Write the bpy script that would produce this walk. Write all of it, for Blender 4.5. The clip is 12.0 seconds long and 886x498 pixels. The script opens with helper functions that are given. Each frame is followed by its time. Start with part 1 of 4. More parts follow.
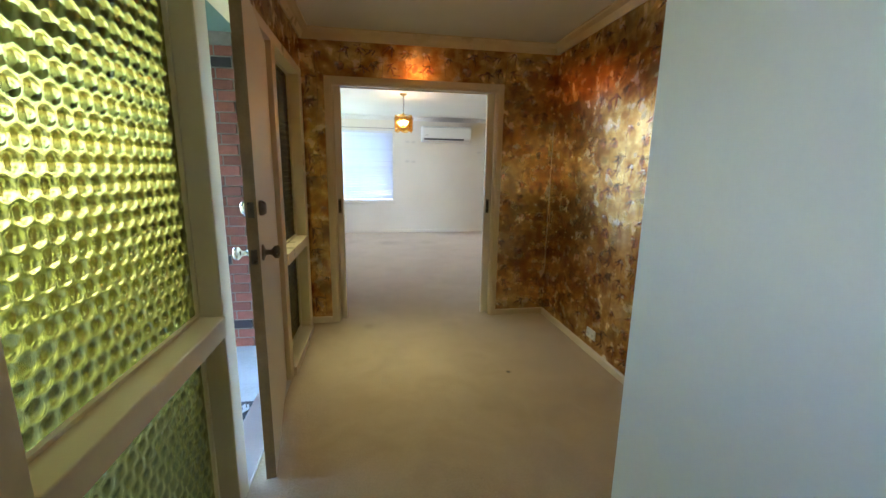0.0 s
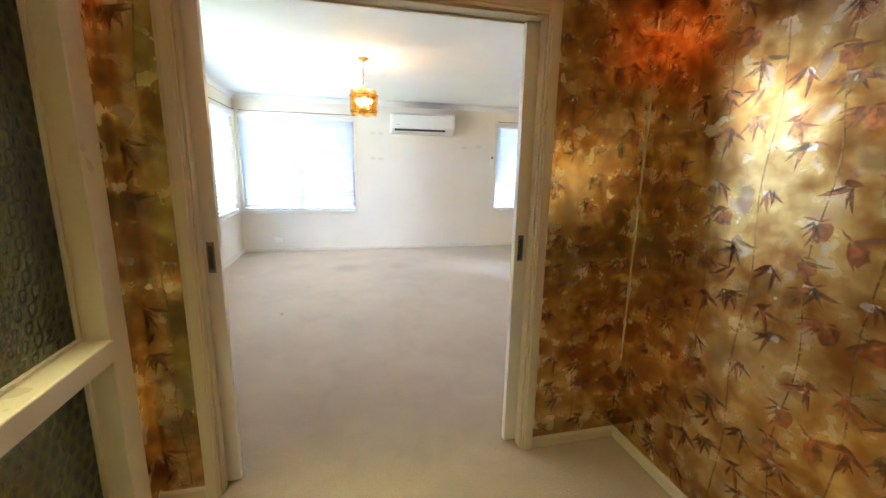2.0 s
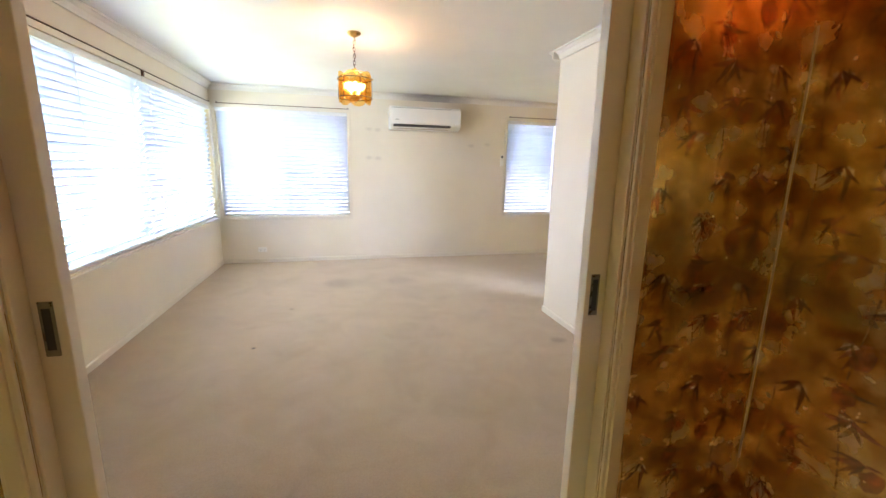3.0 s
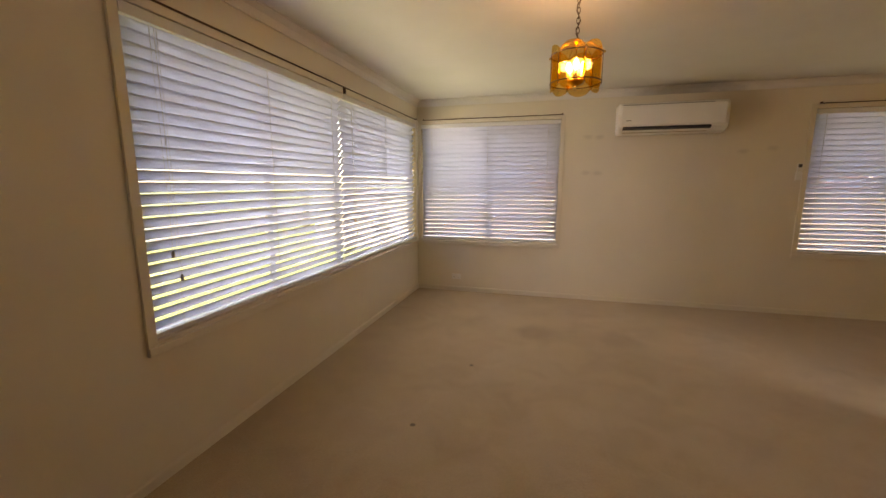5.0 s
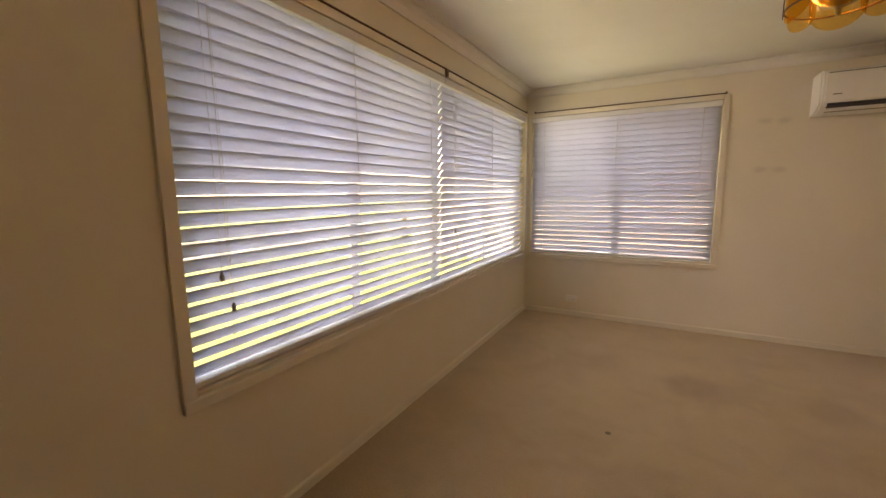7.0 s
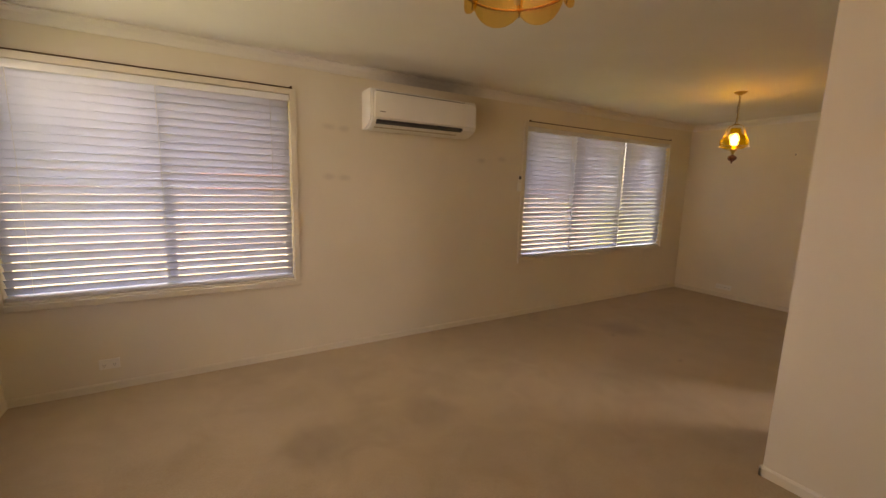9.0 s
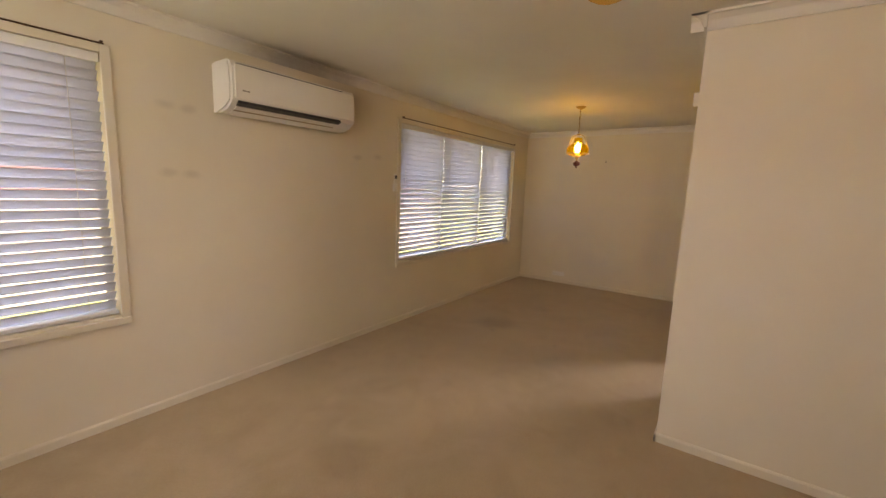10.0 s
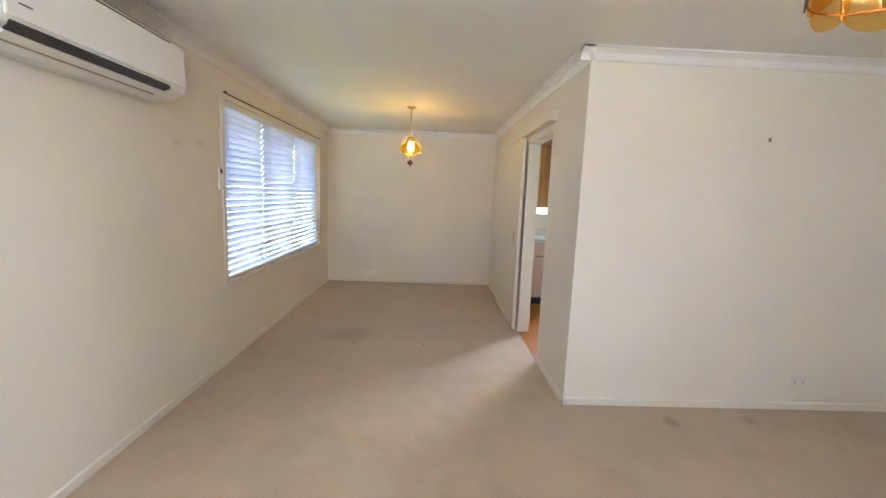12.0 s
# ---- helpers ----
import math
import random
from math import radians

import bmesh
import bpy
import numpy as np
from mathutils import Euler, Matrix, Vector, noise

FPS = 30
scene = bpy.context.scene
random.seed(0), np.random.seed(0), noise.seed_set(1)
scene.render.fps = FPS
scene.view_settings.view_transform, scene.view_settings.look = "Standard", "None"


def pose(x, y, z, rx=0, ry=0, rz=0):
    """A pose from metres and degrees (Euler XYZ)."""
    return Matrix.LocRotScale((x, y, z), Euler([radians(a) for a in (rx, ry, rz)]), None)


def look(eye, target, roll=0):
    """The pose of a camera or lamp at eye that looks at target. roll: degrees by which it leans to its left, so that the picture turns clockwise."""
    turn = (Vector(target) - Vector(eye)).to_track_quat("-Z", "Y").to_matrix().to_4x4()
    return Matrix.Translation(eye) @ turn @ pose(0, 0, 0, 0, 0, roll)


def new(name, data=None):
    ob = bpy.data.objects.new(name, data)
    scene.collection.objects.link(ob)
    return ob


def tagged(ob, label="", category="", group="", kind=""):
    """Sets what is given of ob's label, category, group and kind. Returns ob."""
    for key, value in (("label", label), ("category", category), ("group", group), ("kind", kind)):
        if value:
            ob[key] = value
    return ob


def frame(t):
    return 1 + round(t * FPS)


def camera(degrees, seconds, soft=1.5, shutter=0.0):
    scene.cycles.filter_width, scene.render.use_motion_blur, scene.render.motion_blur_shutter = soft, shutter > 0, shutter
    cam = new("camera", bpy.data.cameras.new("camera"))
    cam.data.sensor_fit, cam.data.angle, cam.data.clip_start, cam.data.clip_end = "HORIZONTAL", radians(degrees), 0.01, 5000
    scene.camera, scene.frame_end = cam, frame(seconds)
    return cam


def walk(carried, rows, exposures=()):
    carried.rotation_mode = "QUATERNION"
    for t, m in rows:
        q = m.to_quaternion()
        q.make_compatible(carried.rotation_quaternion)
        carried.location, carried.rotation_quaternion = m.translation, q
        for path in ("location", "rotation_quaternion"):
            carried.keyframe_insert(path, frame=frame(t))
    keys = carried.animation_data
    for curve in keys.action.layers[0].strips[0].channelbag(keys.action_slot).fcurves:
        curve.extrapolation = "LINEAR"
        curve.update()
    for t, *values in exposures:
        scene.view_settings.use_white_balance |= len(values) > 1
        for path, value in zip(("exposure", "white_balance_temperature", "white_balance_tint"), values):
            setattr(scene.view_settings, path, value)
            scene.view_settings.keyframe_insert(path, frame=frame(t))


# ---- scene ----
cam = camera(95.6, 12.0)
PATH = [
    (0, (-0.268, -3.56, 1.37), (0.058, -1.625, 0.982), 0.9),
    (0.5, (-0.204, -3.043, 1.395), (0.175, -1.12, 0.998), 1.0),
    (1, (-0.142, -2.584, 1.413), (0.272, -0.668, 1.014), 1.0),
    (1.5, (-0.055, -2.137, 1.407), (0.383, -0.227, 1.008), 1.1),
    (2, (-0.05, -1.675, 1.415), (0.414, 0.229, 1.014), 1.1),
    (2.5, (0.005, -1.293, 1.398), (0.481, 0.608, 0.998), 1.0),
    (4.3, (0.08, -0.106, 1.404), (0.125, 1.863, 1.055), 0.5),
    (4.5, (0.075, -0.009, 1.391), (-0.033, 1.959, 1.054), 0.3),
    (5, (0.075, 0.185, 1.407), (-0.451, 2.087, 1.085), 0.0),
    (5.5, (0.054, 0.293, 1.412), (-0.804, 2.074, 1.107), -0.3),
    (6, (-0.017, 0.402, 1.391), (-1.071, 2.075, 1.092), -0.4),
    (6.5, (-0.167, 0.576, 1.376), (-1.272, 2.216, 1.08), -0.5),
    (6.7, (-0.229, 0.663, 1.361), (-1.305, 2.325, 1.073), -0.6),
    (8.3, (-0.4, 1.462, 1.425), (-0.121, 3.418, 1.118), 0.9),
    (8.5, (-0.453, 1.554, 1.433), (0.072, 3.459, 1.125), 1.0),
    (9, (-0.513, 1.803, 1.477), (0.499, 3.5, 1.167), 1.5),
    (9.5, (-0.606, 2.09, 1.466), (0.764, 3.516, 1.168), 1.9),
    (10, (-0.686, 2.385, 1.498), (0.935, 3.516, 1.196), 2.1),
    (10.5, (-0.634, 2.671, 1.491), (1.159, 3.507, 1.196), 2.0),
    (11, (-0.64, 2.973, 1.482), (1.262, 3.524, 1.201), 2.2),
    (11.5, (-0.736, 3.288, 1.48), (1.228, 3.557, 1.208), 2.2),
    (12, (-0.751, 3.578, 1.47), (1.23, 3.515, 1.202), 2.2),
]
EXPOSURE = [(0.0, 5.4, 5500, 10), (0.8, 5.9, 5600, 12), (2.0, 6.0, 5500, 13), (2.7, 5.95, 5700, 15), (4.3, 4.05, 9200, 25), (6.7, 4.0, 10300, 29), (8.5, 3.85, 11200, 30), (9.5, 4.25, 10200, 29), (10.0, 4.4, 9400, 26), (10.5, 4.9, 7700, 18), (12.0, 5.35, 6100, 16)]
walk(cam, [(t, look(e, g, r)) for t, e, g, r in PATH], EXPOSURE)

# ---- daylight ----
SUN_EL, SUN_AZ = 50, 195          # degrees; azimuth clockwise from +y
world = bpy.data.worlds.new("sky")
scene.world = world
world.use_nodes = True
wn = world.node_tree
sky = wn.nodes.new("ShaderNodeTexSky")
sky.sky_type, sky.sun_disc = "NISHITA", False
sky.sun_elevation, sky.sun_rotation = radians(SUN_EL), radians(SUN_AZ)
bg = wn.nodes["Background"]
bg.inputs["Strength"].default_value = 0.12
wn.links.new(sky.outputs[0], bg.inputs["Color"])
sun = new("sun", bpy.data.lights.new("sun", "SUN"))
sun.data.energy, sun.data.angle, sun.data.color = 2.8, radians(0.5), (1, 0.95, 0.86)
sun_from = Vector((math.sin(radians(SUN_AZ)) * math.cos(radians(SUN_EL)), math.cos(radians(SUN_AZ)) * math.cos(radians(SUN_EL)), math.sin(radians(SUN_EL))))
sun.matrix_world = look(sun_from * 30, (0, 0, 0))


def opening_light(name, eye, target, w, h, watts, color=(0.86, 0.93, 1.0), spread=180):
    """An area lamp at an opening, for daylight and for added fill."""
    ob = new(name, bpy.data.lights.new(name, "AREA"))
    ob.data.shape, ob.data.size, ob.data.size_y = "RECTANGLE", w, h
    ob.data.energy, ob.data.color, ob.data.spread = watts, color, radians(spread)
    ob.matrix_world = look(eye, target)
    return ob


opening_light("daylight_long_window", (-1.753, 3.36, 1.42), (0, 3.36, 1.42), 3.5, 1.34, 0.75, (0.80, 0.87, 1.0))
opening_light("daylight_corner_window", (-0.75, 5.332, 1.42), (-0.75, 0, 1.42), 1.65, 1.34, 0.2, (0.78, 0.87, 1.0))
opening_light("daylight_dining_window", (3.93, 5.332, 1.42), (3.93, 0, 1.42), 2.6, 1.34, 0.07, (0.70, 0.83, 1.0))
# added fill strips in front of the blinds, brightening carpet and walls
opening_light("daylight_long_window_head", (-1.658, 3.36, 2.135), (-0.658, 3.36, 1.65), 3.5, 0.03, 0.82, (0.88, 0.93, 1.0), 120)
opening_light("daylight_corner_window_head", (-0.75, 5.237, 2.135), (-0.75, 4.237, 0.2), 1.6, 0.03, 0.12, (0.88, 0.93, 1.0), 84)
opening_light("daylight_kitchen_window", (5.18, 0.9, 1.6), (2.5, 3.1, 0.4), 1.0, 0.6, 0.7, (0.95, 0.97, 1.0), 75)
opening_light("daylight_sidelight_far", (-0.862, -0.57, 2.0), (-0.3, -0.85, 0.6), 0.66, 0.03, 0.16, (1.0, 0.92, 0.42), 70)
opening_light("daylight_sidelight_near", (-0.862, -2.47, 2.0), (-0.5, -2.4, 0.6), 0.75, 0.03, 0.012, (1.0, 0.92, 0.42), 64)
# added fill in a made-up opening, lighting the white hall wall
opening_light("daylight_hall_window", (-0.93, -4.2, 1.55), (0.16, -4.1, 1.45), 0.36, 0.42, 0.04)

# ---- materials ----
class Net:
    """A small helper to write node materials in a few lines."""
    def __init__(self, name):
        self.mat = bpy.data.materials.new(name)
        self.mat.use_nodes = True
        self.t = self.mat.node_tree
        self.bsdf = self.t.nodes["Principled BSDF"]
        self.coord = self.t.nodes.new("ShaderNodeTexCoord").outputs["Object"]

    def put(self, sock, v):
        if isinstance(v, bpy.types.NodeSocket):
            self.t.links.new(v, sock)
        elif isinstance(v, (tuple, list)) and len(v) == 3 and len(sock.default_value) == 4:
            sock.default_value = (*v, 1)
        else:
            sock.default_value = v

    def set(self, **kw):
        for k, v in kw.items():
            self.put(self.bsdf.inputs[k.replace("_", " ")], v)
        return self

    def noise(self, scale, detail=3, rough=0.55, vec=None, distort=0.0):
        n = self.t.nodes.new("ShaderNodeTexNoise")
        self.put(n.inputs["Vector"], vec or self.coord)
        n.inputs["Scale"].default_value, n.inputs["Detail"].default_value = scale, detail
        n.inputs["Roughness"].default_value, n.inputs["Distortion"].default_value = rough, distort
        return n.outputs["Fac"]

    def voronoi(self, scale, vec=None, feature="F1", rnd=1.0):
        n = self.t.nodes.new("ShaderNodeTexVoronoi")
        n.feature = feature
        self.put(n.inputs["Vector"], vec or self.coord)
        n.inputs["Scale"].default_value, n.inputs["Randomness"].default_value = scale, rnd
        return n

    def m(self, op, a, b=0.0, c=0.0):
        n = self.t.nodes.new("ShaderNodeMath")
        n.operation = op
        for i, v in enumerate((a, b, c)):
            self.put(n.inputs[i], v)
        return n.outputs[0]

    def vm(self, op, a, b=(0, 0, 0)):
        n = self.t.nodes.new("ShaderNodeVectorMath")
        n.operation = op
        self.put(n.inputs[0], a)
        self.put(n.inputs[1], b)
        return n.outputs["Value"] if op in ("LENGTH", "DISTANCE", "DOT_PRODUCT") else n.outputs["Vector"]

    def sep(self, v):
        n = self.t.nodes.new("ShaderNodeSeparateXYZ")
        self.put(n.inputs[0], v)
        return n.outputs

    def comb(self, x, y, z=0.0):
        n = self.t.nodes.new("ShaderNodeCombineXYZ")
        for i, v in enumerate((x, y, z)):
            self.put(n.inputs[i], v)
        return n.outputs[0]

    def ramp(self, fac, *stops):
        n = self.t.nodes.new("ShaderNodeValToRGB")
        e = n.color_ramp.elements
        for i, (p, c) in enumerate(stops):
            el = e[i] if i < 2 else e.new(p)
            el.position = p
        for el, (p, c) in zip(sorted(e, key=lambda q: q.position), sorted(stops)):
            el.color = (*c, 1) if isinstance(c, (tuple, list)) else (c, c, c, 1)
        self.put(n.inputs[0], fac)
        return n.outputs[0]

    def step(self, v, lo, hi):
        n = self.t.nodes.new("ShaderNodeMapRange")
        n.interpolation_type = "SMOOTHSTEP"
        self.put(n.inputs["Value"], v)
        self.put(n.inputs["From Min"], lo)
        self.put(n.inputs["From Max"], hi)
        return n.outputs[0]

    def mix(self, f, a, b, mode="MIX"):
        n = self.t.nodes.new("ShaderNodeMix")
        n.data_type, n.blend_type = "RGBA", mode
        self.put(n.inputs[0], f)
        self.put(n.inputs[6], a)
        self.put(n.inputs[7], b)
        return n.outputs[2]

    def bump(self, h, strength=0.3, dist=0.002):
        n = self.t.nodes.new("ShaderNodeBump")
        n.inputs["Strength"].default_value, n.inputs["Distance"].default_value = strength, dist
        self.put(n.inputs["Height"], h)
        self.put(self.bsdf.inputs["Normal"], n.outputs[0])
        return self

    def rand(self):
        return self.t.nodes.new("ShaderNodeObjectInfo").outputs["Random"]


def shade(c, k):
    return tuple(min(1, v * k) for v in c)


def plain(name, c, rough=0.5, metal=0.0, var=0.06, scale=6.0, fine=120.0, bump=0.1, vary=0.0):
    """Paint, metal or plastic with faint clouding, fine grain and a little unevenness in the gloss."""
    n = Net(name)
    cloud, grain = n.noise(scale, 4), n.noise(fine, 2)
    f = n.m("ADD", n.m("MULTIPLY", cloud, 0.7), n.m("MULTIPLY", grain, 0.3))
    col = n.ramp(f, (0.3, shade(c, 1 - var)), (0.7, shade(c, 1 + var)))
    if vary:
        col = n.mix(1.0, col, n.ramp(n.rand(), (0.0, 1 - vary), (1.0, 1.0)), "MULTIPLY")
    n.set(Base_Color=col, Metallic=metal, Roughness=n.ramp(cloud, (0.3, max(0.02, rough - 0.06)), (0.7, min(1, rough + 0.06))))
    if bump:
        n.bump(n.m("ADD", grain, n.m("MULTIPLY", cloud, 0.5)), bump, 0.001)
    return n.mat


def glowing(name, c, strength):
    n = Net(name)
    n.set(Base_Color=c, Emission_Color=c, Emission_Strength=strength)
    return n.mat


def wall_paint():
    """Cream emulsion with roller texture and a few old smudges where things hung."""
    n = Net("cream_wall_paint")
    cloud, grain = n.noise(1.3, 4), n.noise(140, 3)
    col = n.ramp(cloud, (0.3, (0.73, 0.675, 0.565)), (0.7, (0.785, 0.73, 0.62)))
    p = n.coord
    wob = n.m("MULTIPLY", n.noise(22, 2), 0.03)
    total = 0.0
    for x, z in ((0.415, 1.94), (0.54, 1.93), (0.41, 1.53), (0.54, 1.525), (1.98, 1.745), (2.25, 1.77)):
        d = n.m("ADD", n.vm("LENGTH", n.vm("MULTIPLY", n.vm("SUBTRACT", p, (x, 5.255, z)), (0.75, 1.0, 1.5))), wob)
        total = n.m("MAXIMUM", total, n.step(d, 0.075, 0.02))
    col = n.mix(n.m("MULTIPLY", total, 0.32), col, (0.40, 0.36, 0.31))
    # browner, darker area around the air conditioner's right end
    q = n.vm("MULTIPLY", n.vm("SUBTRACT", p, (1.86, 5.255, 2.24)), (1.3, 1.0, 2.0))
    brown_area = n.m("MULTIPLY", n.step(n.m("ADD", n.vm("LENGTH", q), n.m("MULTIPLY", n.noise(5, 3), 0.2)), 0.75, 0.15), 0.45)
    col = n.mix(brown_area, col, (0.33, 0.25, 0.15))
    n.set(Base_Color=col, Roughness=0.62)
    return n.bump(grain, 0.12, 0.001).mat


def ceiling_paint():
    """Flat white ceiling paint with a dark, uneven patch above the air conditioner."""
    n = Net("ceiling_paint")
    cloud = n.noise(1.5, 4)
    col = n.ramp(cloud, (0.3, (0.745, 0.725, 0.685)), (0.7, (0.80, 0.78, 0.74)))
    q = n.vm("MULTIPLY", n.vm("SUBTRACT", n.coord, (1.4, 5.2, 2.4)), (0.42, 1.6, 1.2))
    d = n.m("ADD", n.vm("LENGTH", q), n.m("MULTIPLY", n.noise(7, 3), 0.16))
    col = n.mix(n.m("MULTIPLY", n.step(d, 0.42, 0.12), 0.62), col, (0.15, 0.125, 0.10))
    n.set(Base_Color=col, Roughness=0.75)
    return n.bump(n.noise(90, 3), 0.1, 0.001).mat


def wallpaper():
    """Gold foil vinyl paper: cloudy ground of gold, cream, olive and rust with a soft mirror-like sheen."""
    n = Net("bamboo_wallpaper")
    s = n.sep(n.coord)
    u, z = n.m("SUBTRACT", s[0], s[1]), s[2]
    p = n.comb(u, z)
    big, mid, fine = n.noise(3.4, 3, vec=p), n.noise(11, 3, 0.5, vec=p), n.noise(70, 3, vec=p)
    ground = n.ramp(big, (0.30, (0.24, 0.075, 0.018)), (0.44, (0.52, 0.28, 0.07)), (0.56, (0.86, 0.62, 0.22)), (0.72, (0.95, 0.86, 0.62)))
    blot = n.ramp(mid, (0.30, (0.22, 0.07, 0.02)), (0.44, (0.48, 0.26, 0.07)), (0.56, (0.86, 0.63, 0.24)), (0.70, (0.96, 0.91, 0.76)))
    col = n.mix(0.5, ground, blot)
    rust = n.step(n.noise(6.2, 2, vec=n.vm("ADD", p, (4.0, 9.0, 0))), 0.55, 0.68)
    col = n.mix(n.m("MULTIPLY", rust, 0.6), col, (0.33, 0.12, 0.04))
    olive = n.step(n.noise(4.1, 2, vec=n.vm("ADD", p, (7.0, 2.0, 0))), 0.56, 0.68)
    col = n.mix(n.m("MULTIPLY", olive, 0.5), col, (0.26, 0.23, 0.12))
    col = n.mix(n.m("MULTIPLY", fine, 0.15), col, (0.20, 0.11, 0.04))
    n.set(Base_Color=col, Metallic=0.97, Roughness=n.ramp(mid, (0.3, 0.23), (0.7, 0.29)))
    return n.bump(n.m("ADD", fine, n.m("MULTIPLY", mid, 2.0)), 0.12, 0.001).mat


def paper_ink(name, c, gaps=0.0, metal=1.0):
    """Watery printing ink that lets the foil show through in places."""
    n = Net(name)
    a, b = n.noise(28, 3), n.noise(130, 2)
    n.set(Base_Color=n.ramp(a, (0.3, shade(c, 0.75)), (0.7, shade(c, 1.25))), Metallic=metal, Roughness=0.27, Alpha=n.ramp(n.m("ADD", n.m("MULTIPLY", a, 0.7), n.m("MULTIPLY", b, 0.3)), (0.36, 0.85 - gaps), (0.60, 0.85)))
    return n.mat


def carpet():
    """Beige cut pile with tread marks, clouding and a few old spots."""
    n = Net("beige_carpet")
    pile, tuft, cloud, tread = n.noise(420, 2), n.noise(90, 3), n.noise(1.1, 4), n.noise(3.2, 3, distort=1.2)
    col = n.ramp(n.m("ADD", n.m("MULTIPLY", cloud, 0.55), n.m("MULTIPLY", tread, 0.45)), (0.34, (0.44, 0.333, 0.212)), (0.5, (0.50, 0.382, 0.25)), (0.66, (0.545, 0.42, 0.28)))
    col = n.mix(0.5, col, n.ramp(tuft, (0.3, 0.72), (0.7, 1.0)), "MULTIPLY")
    col = n.mix(0.45, col, n.ramp(pile, (0.3, 0.55), (0.7, 1.0)), "MULTIPLY")
    wob = n.m("MULTIPLY", n.noise(9, 3), 0.14)
    for x, y, r, k in ((1.76, 1.89, 0.03, 0.55), (1.77, 1.33, 0.02, 0.4), (-0.04, 3.95, 0.20, 0.3), (3.3, 4.38, 0.24, 0.3), (0.7, 3.95, 0.2, 0.2), (-0.35, -0.135, 0.02, 0.35)):
        d = n.m("ADD", n.vm("DISTANCE", n.coord, (x, y, 0)), wob)
        col = n.mix(n.m("MULTIPLY", n.step(d, r + 0.13, r * 0.5 + 0.06), k), col, (0.16, 0.115, 0.08))
    for x, y in ((3.044, 4.298), (3.051, 3.613), (-0.677, 2.233), (0.62, -1.1), (-0.5, 3.1)):
        d = n.vm("DISTANCE", n.coord, (x, y, 0))
        col = n.mix(n.m("MULTIPLY", n.step(d, 0.022, 0.010), 0.8), col, (0.05, 0.04, 0.03))
    n.set(Base_Color=col, Roughness=0.95)
    n.bsdf.inputs["Sheen Weight"].default_value = 0.25
    return n.bump(n.m("ADD", n.m("MULTIPLY", pile, 0.5), tuft), 0.6, 0.006).mat


def tinted_glass(name, c, rough=0.03, share=0.5):
    """Coloured glass: part of it lets light straight through in its own tint, the rest refracts."""
    n = Net(name)
    n.set(Base_Color=c, Roughness=rough, Transmission_Weight=1.0, IOR=1.45)
    tr = n.t.nodes.new("ShaderNodeBsdfTransparent")
    tr.inputs[0].default_value = (*c, 1)
    mx = n.t.nodes.new("ShaderNodeMixShader")
    mx.inputs[0].default_value = share
    n.t.links.new(tr.outputs[0], mx.inputs[1])
    n.t.links.new(n.bsdf.outputs[0], mx.inputs[2])
    n.t.links.new(mx.outputs[0], n.t.nodes["Material Output"].inputs[0])
    return n.mat


def pine():
    n = Net("knotty_pine")
    st = n.noise(5, 4, vec=n.vm("MULTIPLY", n.coord, (6, 6, 0.5)), distort=0.8)
    kn = n.voronoi(4.5)
    col = n.ramp(st, (0.3, (0.42, 0.20, 0.06)), (0.7, (0.60, 0.33, 0.11)))
    col = n.mix(n.step(kn.outputs["Distance"], 0.16, 0.06), col, (0.13, 0.05, 0.02))
    n.set(Base_Color=col, Roughness=0.35)
    return n.bump(st, 0.1, 0.001).mat


def lawn():
    n = Net("lawn_grass")
    a, b, c = n.noise(0.35, 4), n.noise(7, 4), n.noise(90, 2)
    col = n.ramp(n.m("ADD", n.m("MULTIPLY", a, 0.5), n.m("MULTIPLY", b, 0.5)), (0.35, (0.07, 0.11, 0.025)), (0.55, (0.14, 0.17, 0.04)), (0.7, (0.24, 0.22, 0.08)))
    col = n.mix(0.5, col, n.ramp(c, (0.3, 0.5), (0.7, 1.0)), "MULTIPLY")
    n.set(Base_Color=col, Roughness=0.9)
    return n.bump(c, 0.7, 0.03).mat


def red_brick():
    """Fired clay of uneven red, with the odd blue-black header."""
    n = Net("red_brick")
    cloud, grain = n.noise(14, 4), n.noise(160, 3)
    col = n.ramp(n.m("ADD", n.m("MULTIPLY", cloud, 0.6), n.m("MULTIPLY", grain, 0.4)), (0.3, (0.19, 0.062, 0.045)), (0.7, (0.31, 0.115, 0.085)))
    col = n.mix(1.0, col, n.ramp(n.rand(), (0.0, 0.62), (0.8, 1.0)), "MULTIPLY")
    col = n.mix(n.step(n.rand(), 0.86, 0.87), col, (0.035, 0.028, 0.035))
    n.set(Base_Color=col, Roughness=0.85)
    return n.bump(n.m("ADD", grain, cloud), 0.6, 0.002).mat


def slat_plastic():
    """Thin white slat plastic that glows a little when daylight falls on its far side."""
    n = Net("white_slat")
    c = n.mix(1.0, n.ramp(n.noise(6, 3), (0.3, (0.70, 0.73, 0.82)), (0.7, (0.74, 0.77, 0.86))), n.ramp(n.rand(), (0.0, 0.94), (1.0, 1.0)), "MULTIPLY")
    n.set(Base_Color=c, Roughness=0.42)
    tl = n.t.nodes.new("ShaderNodeBsdfTranslucent")
    n.put(tl.inputs[0], c)
    mx = n.t.nodes.new("ShaderNodeMixShader")
    mx.inputs[0].default_value = 0.42
    n.t.links.new(n.bsdf.outputs[0], mx.inputs[1])
    n.t.links.new(tl.outputs[0], mx.inputs[2])
    n.t.links.new(mx.outputs[0], n.t.nodes["Material Output"].inputs[0])
    return n.mat


